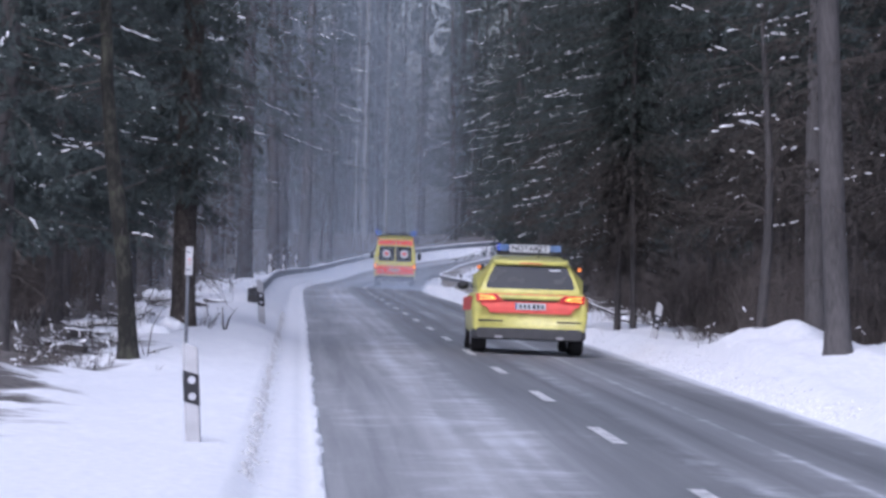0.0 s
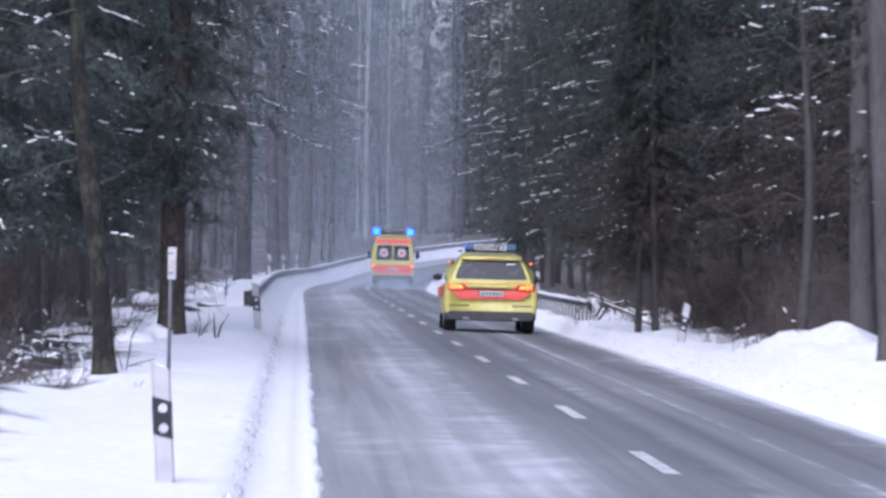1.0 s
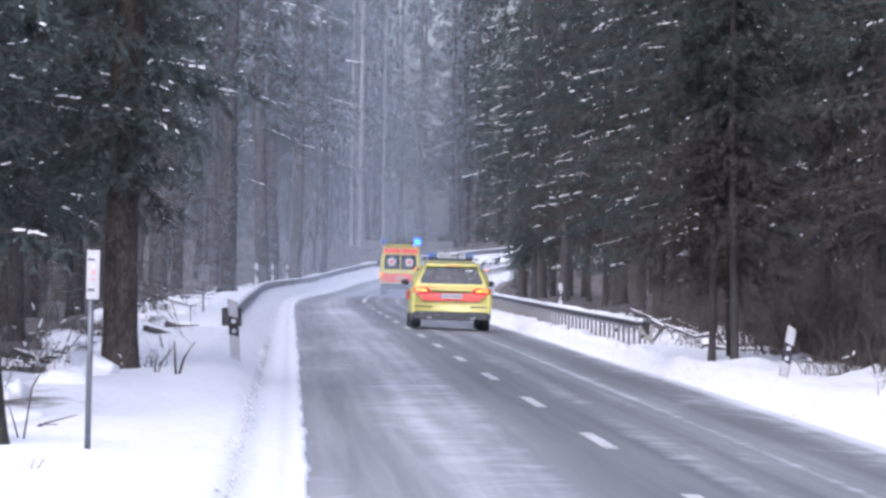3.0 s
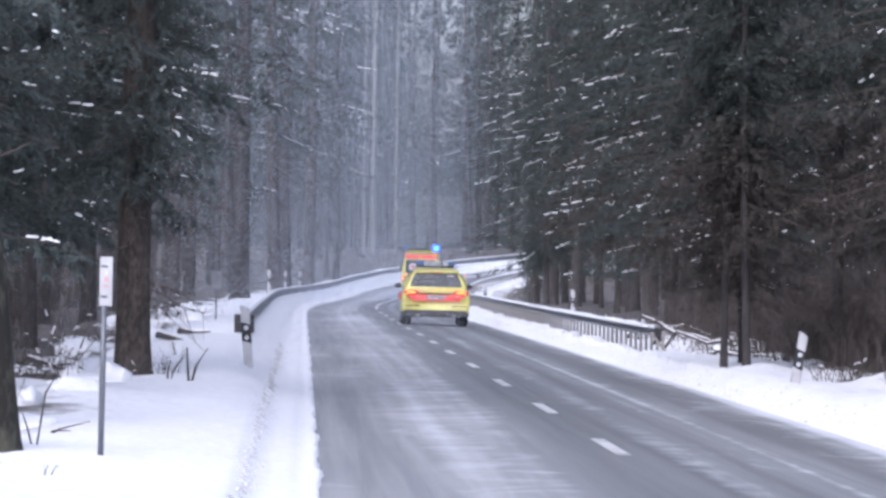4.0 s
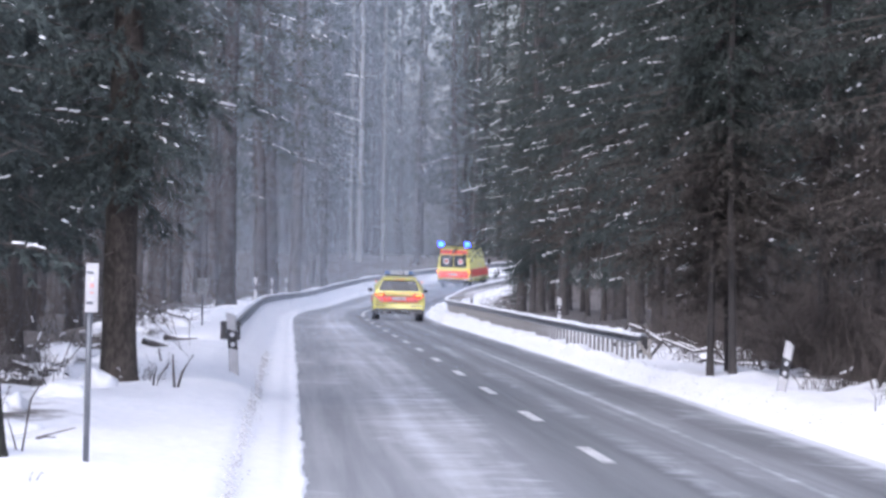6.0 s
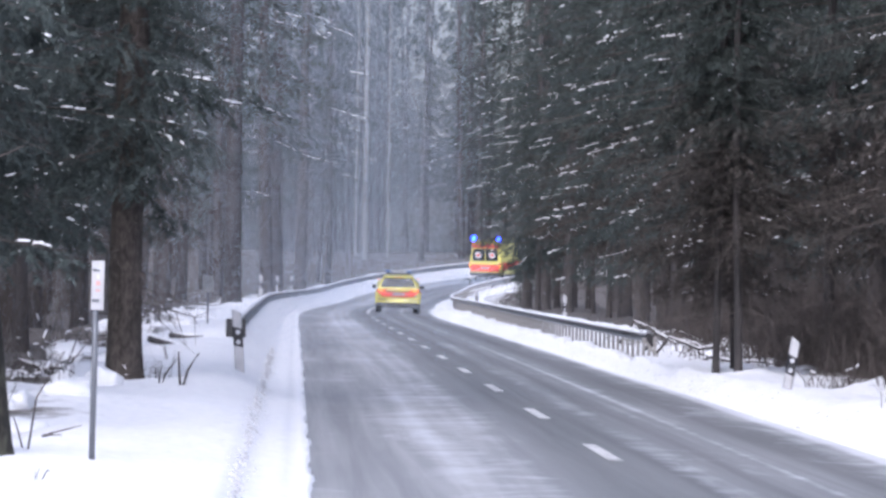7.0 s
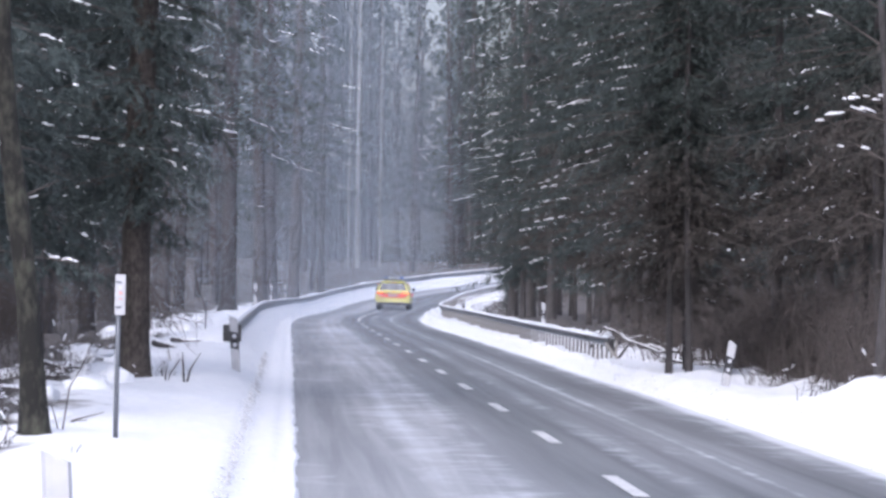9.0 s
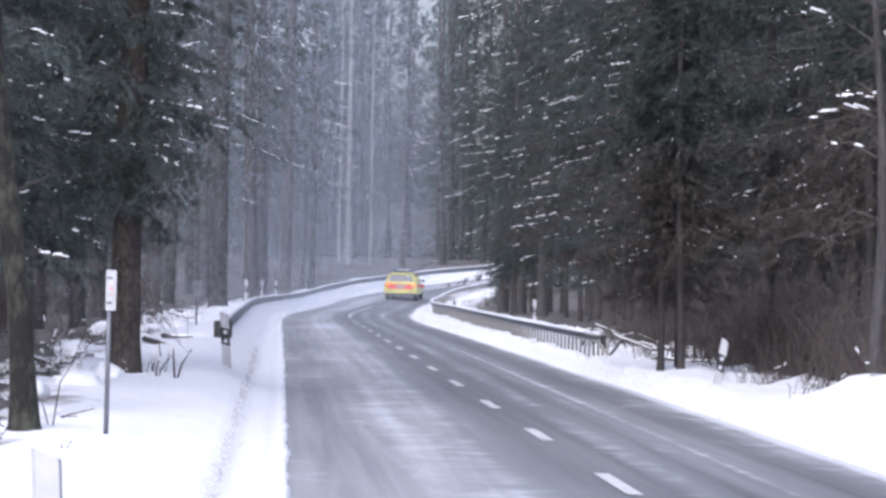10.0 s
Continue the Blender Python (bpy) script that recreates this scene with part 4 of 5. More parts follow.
delineator(-0.86, 16.2, 8, "white roadside post with black band and two reflectors in snow", lean=(0, -3.0), height=0.86)
delineator(-0.70, 66, 4, "white roadside post with black band beside the guardrail end", lean=(0, -4), height=0.96)
delineator(6.15, 66, 0, "leaning white roadside post at the edge of the wood", lean=(0, 10), height=0.76)
for u, y, tall in ((-1.15, 167, 1.25), (-1.15, 213, 1.25), (-1.15, 236, 1.25), (7.4, 140, 1.0), (7.0, 200, 1.0)):
    delineator(u, y, 0, "small white roadside post behind the guardrail", height=tall)

# tall narrow sign on a grey pole
p = place(-1.42, 38)
post = thing("roadside_sign", "narrow white notice plate on a thin grey pole in the snow", "sign", at=pose(p.x, p.y, p.z - 0.1, 0, 0.6, 0))
zt = 1.645 - (p.z - 0.1)
bm = bmesh.new()
cylinder(bm, 0.021, 0.021, zt - 0.02, Matrix.Translation((0, 0, (zt - 0.02) / 2)), 14)
part("pole", bm, POLE, post, smooth=True)
plate = boxed("plate", 0.012, -0.03, zt - 0.165, 0.088, 0.006, 0.34, WHITE, post, "white plate with faded print", bevel=0.002)
for k, (dz, w, h, m) in enumerate(((0.115, 0.03, 0.012, REFLECTOR), (0.06, 0.02, 0.03, REFLECTOR), (0.015, 0.03, 0.03, SIGN_RED), (-0.035, 0.03, 0.014, SIGN_RED), (-0.08, 0.045, 0.005, REFLECTOR), (-0.10, 0.045, 0.005, REFLECTOR))):
    boxed("print_bar", 0.014, -0.0345, zt - 0.165 + dz, w, 0.002, h, m, plate)
boxed("clamp", 0.0, -0.012, zt - 0.06, 0.05, 0.05, 0.02, POLE, post, bevel=0.003)
boxed("clamp", 0.0, -0.012, zt - 0.27, 0.05, 0.05, 0.02, POLE, post, bevel=0.003)

# small grey board on a pole in the clearing left of the bend
p = place(-1.8, 105)
board = thing("grey_notice_board", "small pale notice board on a thin post", "sign", at=pose(p.x, p.y, p.z - 0.1, 0, 0, 0))
bm = bmesh.new()
cylinder(bm, 0.02, 0.02, 1.1, Matrix.Translation((0, 0, 0.55)), 10)
part("pole", bm, POLE, board)
boxed("plate", 0, -0.025, 0.92, 0.23, 0.01, 0.34, STEEL, board, bevel=0.003)

# round sign seen from behind, past the bend
p = place(-2.6, 276)
disc = thing("round_road_sign", "dark back of a round road sign on a post", "sign", at=pose(p.x, p.y, p.z - 0.1, 0, 0, 0))
bm = bmesh.new()
cylinder(bm, 0.035, 0.035, 2.2, Matrix.Translation((0, 0, 1.1)), 10)
part("pole", bm, POLE, disc)
bm = bmesh.new()
cylinder(bm, 0.30, 0.30, 0.02, Matrix.Translation((0, -0.05, 2.0)) @ Euler((radians(90), 0, 0)).to_matrix().to_4x4(), 28)
part("disc", bm, TRIM, disc)


def rail(name, line, label, step=2.0, foot=0.46, post=(0.09, 0.08), stuff=STEEL, end=(0.11, 0.24)):
    """A guardrail along a list of (u, y): W-shaped beam, posts, snow on top."""
    g = thing(name, label, "guardrail", "guardrails")
    pts = [Vector((u + bend(y), y, rise(y) + (cross(u) if u > 0 else 0.02))) for u, y in line]
    out = 1 if line[0][0] > 2.7 else -1
    prof = [(0.0, 0.74), (-0.035, 0.715), (-0.035, 0.665), (0.03, 0.62), (0.03, 0.60), (-0.035, 0.555), (-0.035, 0.50), (0.0, 0.46), (0.02, 0.46), (0.05, 0.60), (0.02, 0.74)]
    prof = [(a, 0.74 - (0.74 - z) * (0.74 - foot) / 0.28) for a, z in prof]
    verts, faces = [], []
    ring = len(prof)
    nrm = []
    for i, q in enumerate(pts):
        d = (pts[min(i + 1, len(pts) - 1)] - pts[max(i - 1, 0)]).normalized()
        nrm.append(Vector((d.y, -d.x, 0)) * out)
    for q, nn in zip(pts, nrm):
        for a, z in prof:
            verts.append(q + nn * a + Vector((0, 0, z)))
    for i in range(len(pts) - 1):
        for k in range(ring):
            j = (k + 1) % ring
            faces.append((i * ring + k, i * ring + j, (i + 1) * ring + j, (i + 1) * ring + k))
    faces.append(tuple(range(ring)))
    faces.append(tuple((len(pts) - 1) * ring + k for k in range(ring)))
    beam = mesh_object("beam", verts, faces, STEEL, g, "grey weathered steel beam")
    # snow lying on the beam
    sv, sf = [], []
    rr = random.Random(len(line))
    for i, (q, nn) in enumerate(zip(pts, nrm)):
        hgt = 0.025 + 0.03 * rr.random()
        for a, z in ((-0.05, 0.735), (-0.03, 0.745 + hgt), (0.05, 0.748 + hgt), (0.09, 0.735)):
            sv.append(q + nn * a + Vector((0, 0, z)))
    for i in range(len(pts) - 1):
        for k in range(3):
            sf.append((i * 4 + k, i * 4 + k + 1, i * 4 + k + 5, i * 4 + k + 4))
    mesh_object("snow_on_beam", sv, sf, SNOW, g, "ridge of snow on the beam", smooth=True)
    # posts
    bm = bmesh.new()
    box(bm, 0, 0, 0.28, post[0], post[1], 0.84)
    bmesh.ops.bevel(bm, geom=bm.edges[:], offset=0.008, segments=1, affect="EDGES")
    pm = bpy.data.meshes.new("rail_post")
    bm.to_mesh(pm)
    bm.free()
    pm.materials.append(stuff)
    total, nextp = 0.0, 0.0
    for i in range(len(pts) - 1):
        d = pts[i + 1] - pts[i]
        while nextp < total + d.length:
            q = pts[i] + d * ((nextp - total) / d.length) + nrm[i] * 0.11
            o = new("rail_post", pm)
            o.parent = g
            o.matrix_basis = pose(q.x, q.y, q.z, 0, 0, math.degrees(math.atan2(-d.x, d.y)))
            nextp += step
        total += d.length
    # end plate
    q = pts[0]
    o = boxed("end_plate", q.x + out * 0.02, q.y - 0.03, q.z + 0.74 - end[1] / 2, end[0], 0.05, end[1], TRIM, g, "rounded end piece", bevel=0.015)
    return g


rail("left_guardrail", [(-1.0, 88 + 4 * k) for k in range(66)], "long snow topped steel guardrail on the outside of the bend", end=(0.34, 0.32))
inside = rail("right_guardrail", [(5.78 + 0.55 * min(1, max(0, (y - 115) / 60)), y) for y in range(85, 341, 4)], "steel guardrail on closely set posts along the inside bend", 1.33, foot=0.60, post=(0.05, 0.045), stuff=WOOD)
bar = boxed("strut", 0, 0, 0, 0.05, 0.05, 0.95, WOOD, inside, "slanting strut at the rail end", bevel=0.008)
bar.matrix_basis = pose(5.96 + bend(85), 84.7, cross(5.9) + 0.30, 0, -38, 0)


# ---- vehicles: origin on the road under the middle of the rear edge, front towards +y ----
def loft(sections, close=True):
    """A bmesh through equal rings of points."""
    bm = bmesh.new()
    rings = [[bm.verts.new(v) for v in s] for s in sections]
    n = len(rings[0])
    for a, b in zip(rings, rings[1:]):
        for i in range(n):
            j = (i + 1) % n
            bm.faces.new((a[i], a[j], b[j], b[i]))
    if close:
        bm.faces.new(rings[0])
        bm.faces.new(rings[-1])
    return bm


def ring(y, half, z0, z1, r=0.10, bulge=0.0, top=None):
    """A rounded cross-section: half width, bottom, top, corner radius, widening at mid height, top half width."""
    top = half if top is None else top
    pts = []
    for cx, cz, a0 in ((half - r, z0 + r, -90), (top - r, z1 - r, 0)):
        for k in range(5):
            a = radians(a0 + 22.5 * k)
            pts.append((cx + r * math.cos(a), cz + r * math.sin(a)))
    pts.insert(5, (max(half, top) + bulge, (z0 + z1) / 2))
    full = pts + [(-x, z) for x, z in reversed(pts)]
    return [(x, y, z) for x, z in full]


def wheel(parent, x, y, r, w):
    hub = part("wheel", *wheel_mesh(r, w, True), parent)
    hub.matrix_basis = pose(x, y, r)
    rim = part("rim", *wheel_mesh(r * 0.66, w * 1.03, False), hub)
    return hub


def wheel_mesh(r, w, tyre):
    bm = bmesh.new()
    m = Euler((0, radians(90), 0)).to_matrix().to_4x4()
    cylinder(bm, r, r, w, m, 28)
    if tyre:
        bmesh.ops.bevel(bm, geom=[e for e in bm.edges if abs(e.verts[0].co.x - e.verts[1].co.x) < 1e-5 and abs(abs(e.verts[0].co.x) - w / 2) < 1e-4], offset=0.03, segments=2, affect="EDGES")
    return bm, (TYRE if tyre else RIM)


def flat_panel(name, pts, material, parent, depth=0.012, label=""):
    """A thin plate through coplanar-ish outline points seen from behind (-y)."""
    bm = bmesh.new()
    a = [bm.verts.new(p) for p in pts]
    b = [bm.verts.new((p[0], p[1] + depth, p[2])) for p in pts]
    bm.faces.new(a)
    bm.faces.new(b[::-1])
    for i in range(len(pts)):
        j = (i + 1) % len(pts)
        bm.faces.new((a[i], a[j], b[j], b[i]))
    return part(name, bm, material, parent, label)


def beacon(parent, x, y, z, r, h, spinners):
    """A blue lamp that glows through its open front and turns on its base."""
    bm = bmesh.new()
    cylinder(bm, r * 1.1, r * 1.1, 0.03, Matrix.Translation((0, 0, 0.015)), 16)
    base = part("beacon", bm, TRIM, parent, "blue flashing beacon")
    base.matrix_basis = pose(x, y, z)
    # an open-fronted lamp housing that turns on the base; its bulb plate sits deep inside
    w, d0, d1, z0, z1 = r * 0.9, -r * 0.95, -r * 0.1, 0.032, 0.03 + h
    verts = [(x, y0, zz) for y0 in (d0, d1, r * 0.6) for zz in (z0, z1) for x in (-w, w)]
    faces = [(4, 6, 7, 5), (0, 2, 6, 4), (1, 5, 7, 3), (2, 3, 7, 6), (0, 4, 5, 1), (4, 8, 10, 6), (5, 7, 11, 9), (6, 10, 11, 7), (4, 5, 9, 8), (8, 9, 11, 10)]
    spin = mesh_object("turning_lamp", verts, faces, [BLUE_GLOW, BLUE], base, "blue lamp that flashes as it turns", index=[0] + [1] * 9)
    spinners.append(spin)
    return base


def emergency_car():
    car = thing("emergency_doctor_car", "yellow and red emergency estate car with roof light bar driving away", "car")
    W = 0.95
    # lower body
    body = part("body", loft([
        ring(0.06, 0.80, 0.42, 0.98, 0.10), ring(0.0, 0.86, 0.40, 0.90, 0.10), ring(0.03, 0.91, 0.36, 0.98, 0.10, 0.02), ring(0.20, 0.935, 0.34, 1.03, 0.12, 0.02),
        ring(0.9, 0.945, 0.32, 1.02, 0.12, 0.015), ring(2.4, 0.94, 0.30, 1.00, 0.12, 0.01), ring(3.3, 0.935, 0.30, 0.98, 0.12, 0.01), ring(4.2, 0.90, 0.32, 0.86, 0.14, 0.02), ring(4.55, 0.78, 0.38, 0.72, 0.12), ring(4.63, 0.6, 0.42, 0.64, 0.08)]),
        YELLOW, car, "bright yellow lower body", smooth=True)
    # cabin: narrows to the roof
    part("roof", loft([
        ring(0.13, 0.84, 0.93, 1.06, 0.05, 0, 0.83), ring(0.22, 0.86, 0.93, 1.22, 0.06, 0, 0.78), ring(0.36, 0.87, 0.93, 1.48, 0.08, 0, 0.67), ring(0.50, 0.87, 0.93, 1.57, 0.10, 0.0, 0.64),
        ring(1.4, 0.87, 0.93, 1.63, 0.12, 0.02, 0.62), ring(2.4, 0.86, 0.92, 1.61, 0.12, 0.02, 0.60), ring(3.0, 0.84, 0.92, 1.38, 0.10, 0.0, 0.64), ring(3.5, 0.80, 0.92, 1.03, 0.05, 0, 0.70)]),
        YELLOW, car, "yellow cabin and roof", smooth=True)
    # rear window, spoiler, hatch
    flat_panel("rear_window", [(-0.70, 0.142, 1.085), (0.70, 0.142, 1.085), (0.725, 0.155, 1.115), (0.685, 0.215, 1.25), (0.60, 0.296, 1.435), (0.56, 0.308, 1.462), (-0.56, 0.308, 1.462), (-0.60, 0.296, 1.435), (-0.685, 0.215, 1.25), (-0.725, 0.155, 1.115)], GLASS_DARK, car, 0.03, "dark tinted rear window")
    boxed("window_sticker", 0.40, 0.262, 1.40, 0.18, 0.006, 0.03, PLATE, car, m=None)
    part("roof_spoiler", loft([ring(0.26, 0.60, 1.475, 1.525, 0.02), ring(0.45, 0.63, 1.49, 1.58, 0.03)]), YELLOW, car, smooth=True)
    for s in (-1, 1):
        flat_panel("side_window", [(s * 0.872, 0.55, 1.08), (s * 0.872, 3.1, 1.06), (s * 0.73, 2.5, 1.46), (s * 0.735, 0.8, 1.47)], GLASS_DARK, car, 0.02, "dark side window")
        bm = bmesh.new()
        cylinder(bm, 0.018, 0.018, 1.9, Matrix.Translation((s * 0.60, 1.4, 1.655)) @ Euler((radians(90), 0, 0)).to_matrix().to_4x4(), 8)
        part("roof_rail", bm, TRIM, car, smooth=True)
        # mirror
        bm = bmesh.new()
        bmesh.ops.create_icosphere(bm, subdivisions=2, radius=1.0)
        bmesh.ops.scale(bm, vec=(0.105, 0.07, 0.075), verts=bm.verts[:])
        bmesh.ops.translate(bm, vec=(s * 1.01, 3.0, 1.10), verts=bm.verts[:])
        part("wing_mirror", bm, TRIM, car, smooth=True)
        # tail lamp with its lit strip
        lamp = flat_panel("tail_lamp", [(s * 0.885, -0.022, 0.86), (s * 0.50, -0.036, 0.885), (s * 0.47, -0.034, 0.925), (s * 0.56, -0.022, 0.99), (s * 0.895, -0.005, 0.99)], TAIL, car, 0.07, "red tail lamp")
        flat_panel("lit_strip", [(s * 0.84, -0.034, 0.893), (s * 0.60, -0.046, 0.905), (s * 0.56, -0.044, 0.922), (s * 0.63, -0.034, 0.958), (s * 0.845, -0.022, 0.966), (s * 0.845, -0.024, 0.945), (s * 0.66, -0.036, 0.938), (s * 0.64, -0.040, 0.924), (s * 0.67, -0.042, 0.918), (s * 0.84, -0.032, 0.912)], BRAKE, lamp, 0.01, "bright orange lamp strip")
        flat_panel("side_stripe", [(s * 0.962, 0.25, 0.72), (s * 0.962, 4.1, 0.66), (s * 0.958, 4.1, 0.88), (s * 0.958, 0.25, 0.94)], DAYRED, car, 0.004, "fluorescent red side stripe")
        # bumper reflector slot and horn light on the roof
        boxed("bumper_reflector", s * 0.64, -0.02, 0.555, 0.40, 0.03, 0.028, TRIM, car, "thin dark bumper reflector", bevel=0.006)
        bm = bmesh.new()
        bmesh.ops.create_icosphere(bm, subdivisions=2, radius=0.032)
        bmesh.ops.translate(bm, vec=(s * 0.83, 0.75, 1.42), verts=bm.verts[:])
        part("corner_lamp", bm, ORANGE, car, "small orange corner lamp", smooth=True)
        for y in (0.95, 3.75):
            wheel(car, s * 0.80, y, 0.365, 0.25)
    # red band over the tailgate
    flat_panel("tailgate_band", [(-0.66, -0.006, 0.685), (0.66, -0.006, 0.685), (0.72, -0.004, 0.78), (0.80, 0.012, 0.80), (0.84, 0.045, 0.985), (0.62, 0.06, 1.0), (-0.62, 0.06, 1.0), (-0.84, 0.045, 0.985), (-0.80, 0.012, 0.80), (-0.72, -0.004, 0.78)], DAYRED, car, 0.02, "fluorescent red band across the tailgate")
    boxed("tailgate_strip", 0, -0.004, 0.895, 0.86, 0.02, 0.018, TRIM, car, bevel=0.004)
    plate = boxed("number_plate", 0, -0.025, 0.80, 0.50, 0.015, 0.108, PLATE, car, "white number plate", bevel=0.003)
    for k, (x, w) in enumerate(((-0.16, 0.05), (-0.09, 0.05), (-0.02, 0.05), (0.06, 0.06), (0.13, 0.05), (0.20, 0.05))):
        boxed("plate_bar", x, -0.0345, 0.80, w * 0.75, 0.004, 0.065, INK, plate)
    boxed("plate_bar", -0.235, -0.0345, 0.80, 0.03, 0.004, 0.10, BLUE, plate)
    boxed("high_brake_lamp", 0, 0.245, 1.50, 0.36, 0.02, 0.016, EMBLEM_RED, car)
    # dark under-bumper and floor
    part("under_bumper", loft([ring(-0.005, 0.86, 0.27, 0.44, 0.05), ring(0.10, 0.925, 0.25, 0.44, 0.06), ring(0.6, 0.92, 0.24, 0.40, 0.05)]), BUMPER, car, "dark plastic lower bumper", smooth=False)
    boxed("floor_pan", 0, 2.4, 0.29, 1.50, 3.9, 0.10, TRIM, car)
    for s in (-1, 1):
        boxed("exhaust", s * 0.5, 0.0, 0.29, 0.14, 0.10, 0.05, RIM, car, bevel=0.015)
    bm = bmesh.new()
    cylinder(bm, 0.012, 0.005, 0.5, Matrix.Translation((0.15, 0.75, 1.83)) @ Euler((radians(25), 0, 0)).to_matrix().to_4x4(), 6)
    part("aerial", bm, TRIM, car)
    # light bar
    bar = boxed("light_bar", 0, 0.95, 1.655, 1.04, 0.30, 0.05, TRIM, car, "roof light bar", bevel=0.015)
    panel = boxed("lit_sign", 0, 0.95, 1.745, 0.66, 0.22, 0.125, SIGN_PANEL, bar, "white roof sign", bevel=0.01)
    for s in (-1, 1):
        boxed("blue_cover", s * 0.425, 1.045, 1.74, 0.185, 0.09, 0.11, BLUE, bar, "blue light cover", bevel=0.02)
        boxed("shield", s * 0.425, 0.985, 1.74, 0.185, 0.02, 0.12, BLUE, bar)
    cu = bpy.data.curves.new("sign_letters", "FONT")
    cu.body, cu.size, cu.align_x, cu.align_y, cu.extrude = "NOTARZT", 0.125, "CENTER", "CENTER", 0.003
    cu.offset = 0.003
    tmp = new("sign_letters", cu)
    me = bpy.data.meshes.new_from_object(tmp.evaluated_get(bpy.context.evaluated_depsgraph_get()))
    bpy.data.objects.remove(tmp)
    me.materials.clear()
    me.materials.append(INK)
    letters = new("sign_letters", me)
    letters.parent = bar
    letters.matrix_basis = pose(0, 0.836, 1.745, 90, 0, 0) @ Matrix.Diagonal((1.02, 0.95, 1, 1))
    spin = []
    for s in (-1, 1):
        beacon(car, s * 0.425, 0.87, 1.67, 0.096, 0.11, spin)
    return car, spin


def ambulance():
    van = thing("ambulance", "yellow and red high roofed ambulance with blue beacons driving away", "ambulance")
    part("body", loft([
        ring(0.03, 0.93, 0.48, 2.42, 0.12, 0.03, 0.80), ring(0.0, 0.95, 0.46, 2.38, 0.14, 0.03, 0.82), ring(0.10, 0.985, 0.44, 2.50, 0.16, 0.02, 0.85), ring(0.5, 0.995, 0.42, 2.58, 0.18, 0.02, 0.86),
        ring(3.6, 0.995, 0.40, 2.58, 0.18, 0.02, 0.86), ring(4.2, 0.98, 0.40, 2.45, 0.18, 0.02, 0.80), ring(4.9, 0.96, 0.40, 1.35, 0.16, 0.02, 0.80), ring(5.7, 0.90, 0.42, 1.10, 0.14, 0.02), ring(5.85, 0.75, 0.46, 0.95, 0.10)]),
        YELLOW, van, "yellow van body", smooth=True)
    for s in (-1, 1):
        door = flat_panel("rear_door", [(s * 0.012, -0.012, 0.62), (s * 0.90, -0.008, 0.62), (s * 0.91, -0.008, 1.5), (s * 0.80, 0.0, 2.34), (s * 0.012, -0.004, 2.34)], YELLOW, van, 0.03, "yellow rear door")
        flat_panel("door_band", [(s * 0.014, -0.024, 0.66), (s * 0.905, -0.02, 0.66), (s * 0.915, -0.02, 1.08), (s * 0.014, -0.024, 1.08)], DAYRED, door, 0.01, "fluorescent red band")
        flat_panel("upper_band", [(s * 0.014, -0.016, 2.08), (s * 0.845, -0.012, 2.08), (s * 0.812, -0.012, 2.32), (s * 0.014, -0.016, 2.32)], DAYRED, door, 0.01, "fluorescent red upper band")
        win = flat_panel("door_window", [(s * 0.03, -0.022, 1.30), (s * 0.78, -0.018, 1.30), (s * 0.80, -0.018, 1.42), (s * 0.77, -0.018, 1.95), (s * 0.72, -0.018, 2.02), (s * 0.03, -0.022, 2.02)], GLASS_DARK, door, 0.012, "dark rear window")
        bm = bmesh.new()
        cylinder(bm, 0.20, 0.20, 0.01, Matrix.Translation((s * 0.43, -0.030, 1.66)) @ Euler((radians(90), 0, 0)).to_matrix().to_4x4(), 28)
        part("round_emblem", bm, PLATE, win, "white round emblem")
        bm = bmesh.new()
        box(bm, s * 0.43, -0.038, 1.66, 0.24, 0.008, 0.075)
        box(bm, s * 0.43, -0.038, 1.66, 0.075, 0.0085, 0.24)
        part("emblem_cross", bm, EMBLEM_RED, win, "red cross")
        lamp = boxed("tail_lamp", s * 0.935, -0.01, 1.02, 0.13, 0.05, 0.30, TAIL, van, "red tail lamp", bevel=0.015)
        boxed("lit_lamp", s * 0.935, -0.034, 1.04, 0.09, 0.01, 0.14, BRAKE, lamp)
        boxed("upper_lamp", s * 0.83, 0.0, 2.40, 0.12, 0.04, 0.06, TAIL, van, "small red upper lamp", bevel=0.01)
        bm = bmesh.new()
        bmesh.ops.create_icosphere(bm, subdivisions=2, radius=1.0)
        bmesh.ops.scale(bm, vec=(0.11, 0.08, 0.19), verts=bm.verts[:])
        bmesh.ops.translate(bm, vec=(s * 1.17, 4.5, 1.55), verts=bm.verts[:])
        part("wing_mirror", bm, TRIM, van, smooth=True)
        flat_panel("side_stripe", [(s * 1.02, 0.3, 0.75), (s * 1.02, 5.0, 0.75), (s * 1.018, 5.0, 1.2), (s * 1.018, 0.3, 1.2)], DAYRED, van, 0.004, "fluorescent red side stripe")
        for y in (1.1, 4.75):
            wheel(van, s * 0.84, y, 0.35, 0.24)
    boxed("rear_bumper", 0, -0.02, 0.49, 1.86, 0.16, 0.20, BUMPER, van, "grey step bumper", bevel=0.03)
    plate = boxed("number_plate", 0, -0.03, 0.98 - 0.1, 0.5, 0.012, 0.11, PLATE, van, "white number plate")
    for x in (-0.15, -0.05, 0.05, 0.15):
        boxed("plate_bar", x, -0.039, 0.88, 0.05, 0.004, 0.06, INK, plate)
    boxed("floor_pan", 0, 2.9, 0.38, 1.7, 5.3, 0.12, TRIM, van)
    bar = boxed("roof_bar", 0, 0.22, 2.615, 1.30, 0.36, 0.10, TRIM, van, "dark roof bar", bevel=0.03)
    spin = []
    for s in (-1, 1):
        beacon(van, s * 0.80, 0.20, 2.50, 0.17, 0.28, spin)
    return van, spin


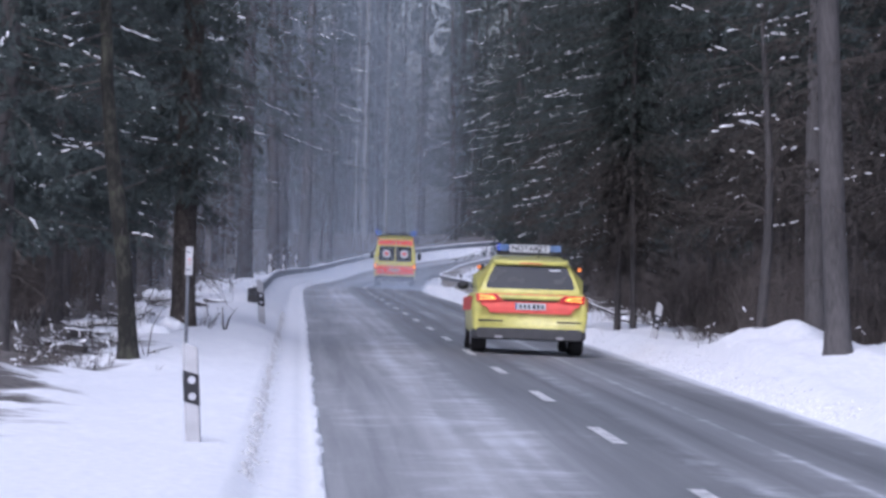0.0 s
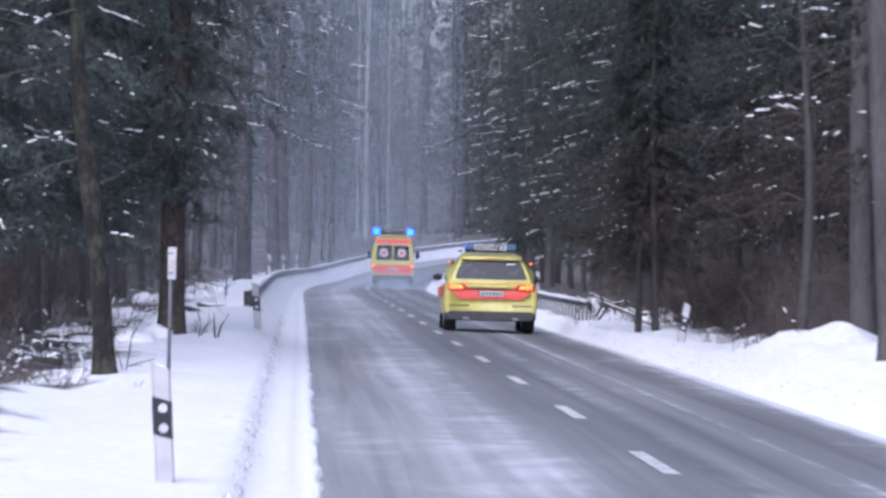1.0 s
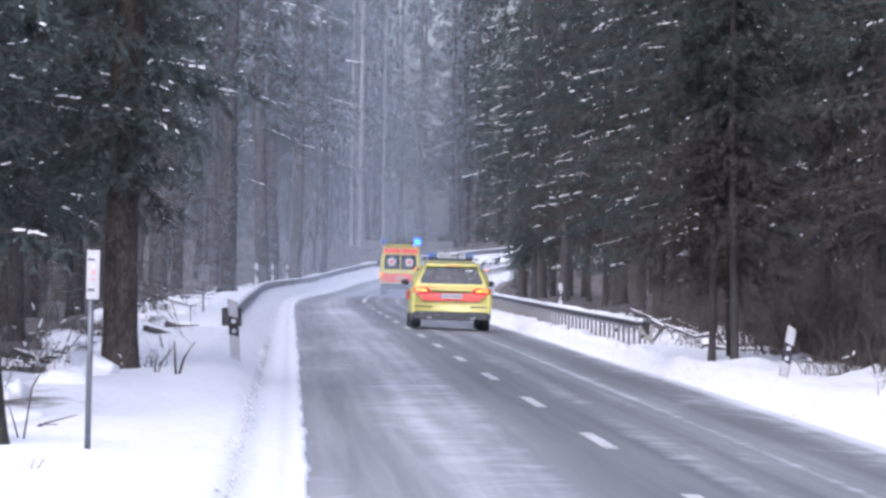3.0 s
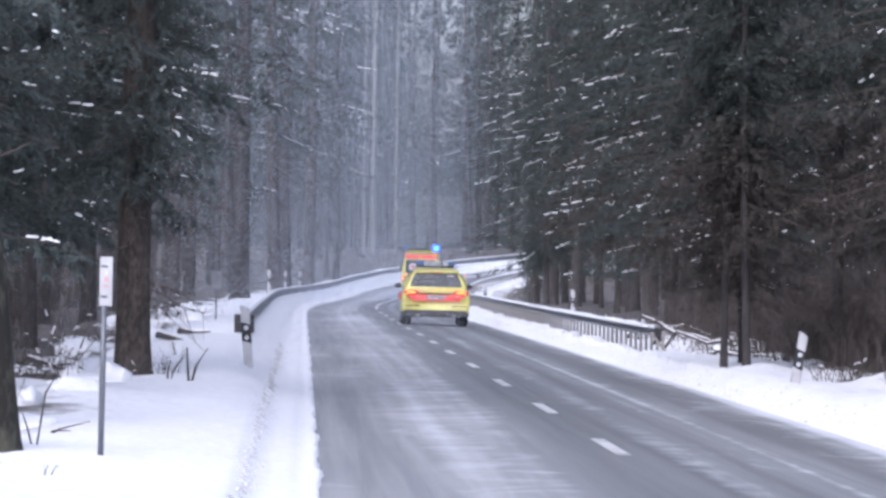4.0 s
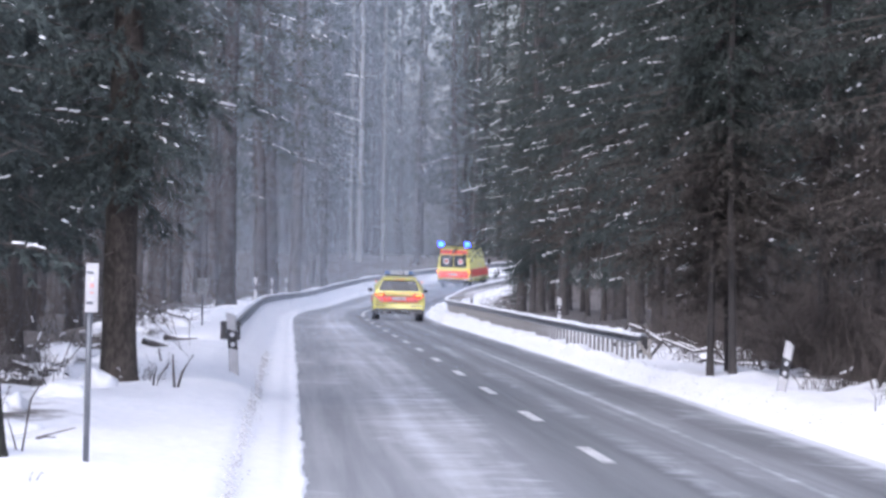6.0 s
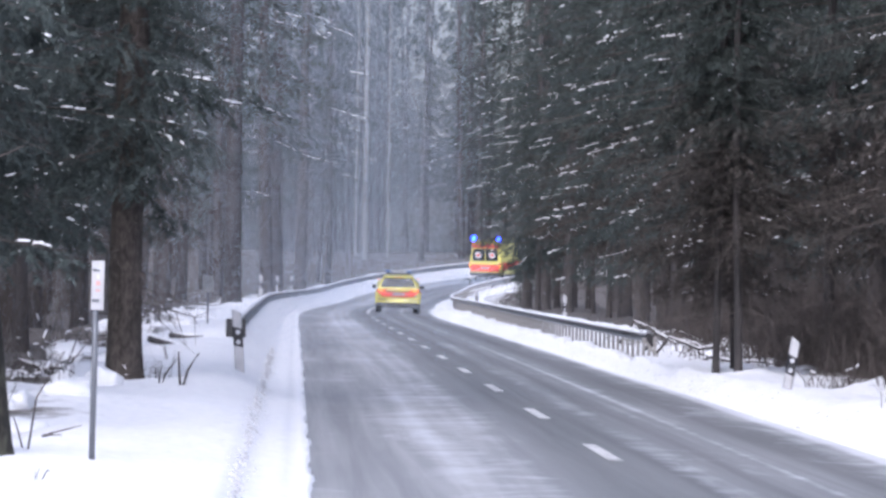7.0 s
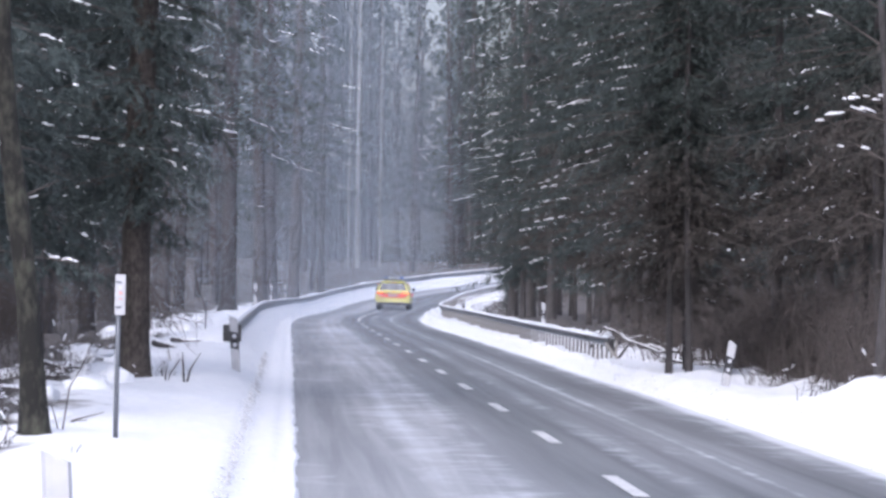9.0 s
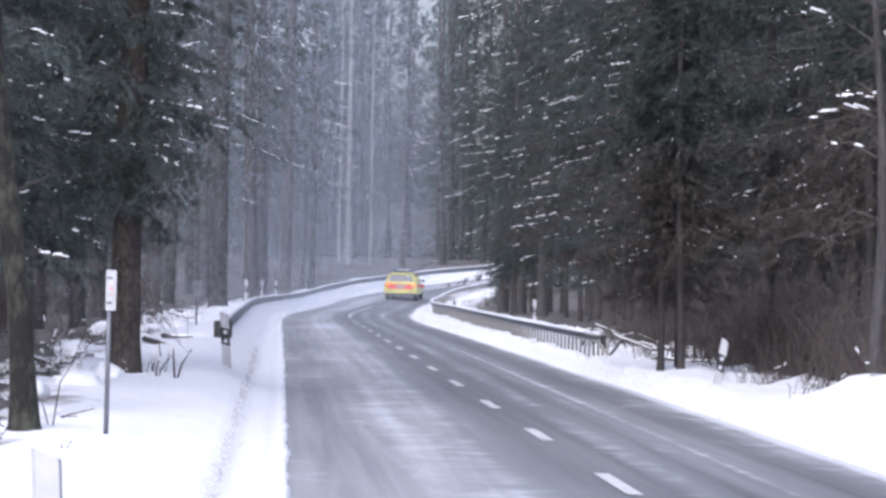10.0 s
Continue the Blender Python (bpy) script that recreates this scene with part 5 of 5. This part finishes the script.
def powder(vehicle, count, width, back, height, seed):
    """A veil of powder snow dragged along behind the wheels, in fine flakes."""
    rng = np.random.default_rng(seed)
    d = rng.random(count) ** 1.5
    c = np.stack([rng.normal(0, width * 0.42, count) * (1 + 0.4 * d), -back * d - 0.6, height * (0.25 + d) * rng.random(count) ** 1.8], 1)
    tri = c[:, None, :] + rng.normal(0, 0.0065, (count, 3, 3))
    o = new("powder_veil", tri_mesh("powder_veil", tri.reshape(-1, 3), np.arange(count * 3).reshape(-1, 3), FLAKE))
    o.parent = vehicle
    tagged(o, "thin veil of powder snow whirled up behind", kind="stuff")


car, car_spin = emergency_car()
van, van_spin = ambulance()
powder(van, 90000, 2.6, 14.0, 1.7, 2)


# ---- what moves ----
CAR = ((0.0, 60, 3.7), (0.5, 74, 3.83), (1.0, 86, 3.84), (1.5, 91, 3.81), (2.0, 99.5, 3.79), (3.5, 130, 3.68), (4.0, 142, 3.68), (4.5, 151.5, 3.71), (5.0, 161.5, 3.72), (5.5, 174.5, 3.8), (7.0, 211, 3.94), (7.5, 238, 3.56), (8.0, 250, 3.38), (8.5, 258, 3.27), (9.0, 267, 3.2), (9.5, 275, 3.28), (10.0, 282, 3.32))
VAN = ((0.0, 219, 4.09), (0.5, 222, 3.98), (1.0, 223, 3.81), (1.5, 223.5, 4.06), (2.0, 226, 4.05), (3.5, 258, 3.82), (4.0, 266, 3.78), (4.5, 276.5, 3.87), (5.0, 285, 3.77), (5.5, 292.5, 3.32), (7.0, 305.5, 3.06), (7.5, 306.5, 2.9), (8.0, 308.5, 2.9), (8.5, 310.5, 2.9), (9.0, 316, 3.2), (9.5, 326, 3.7), (10.0, 335, 3.7))


def drive(ob, samples):
    """Rows of seconds, metres along the road and metres right of its left edge."""
    walk(ob, [(t, pose(u + bend(y), y, rise(y) + 0.018 + cross(u), math.degrees(math.atan((rise(y + 4) - rise(y)) / 4)), 0.7, heading(y + 2))) for t, y, u in samples])


# the lamps' flashes, tenth by tenth of a second: 1 faces back, 0 is turned away
FLASH = {
    "van_left": "01011010111101110011001110101101011011010110101111011100110011100110001110111100000111000011001001000",
    "van_right": "01110011101100011100111001110011001111011100110011110111001110111001101010000101011100000100100100100",
    "car_left": "00110001100011100110001100011000111001110011000111001100011000110001100011001100011100110001100011100",
    "car_right": "00110001110011100110001100011000111001110011100111001100011000110001100011001100001100110001100011100",
}


def motions():
    drive(car, CAR)
    drive(van, VAN)
    walk(flakes, [(0.0, pose(0, 0, 0)), (5.0, pose(-0.3, 0, -0.9)), (10.0, pose(-0.6, 0, -1.8))])
    for ob, who in ((car_spin[0], "car_left"), (car_spin[1], "car_right"), (van_spin[0], "van_left"), (van_spin[1], "van_right")):
        walk(ob, [(0.1 * k, pose(0, 0, 0, 0, 0, 0 if c == "1" else -88 if "left" in who else 88)) for k, c in enumerate(FLASH[who])])


motions()
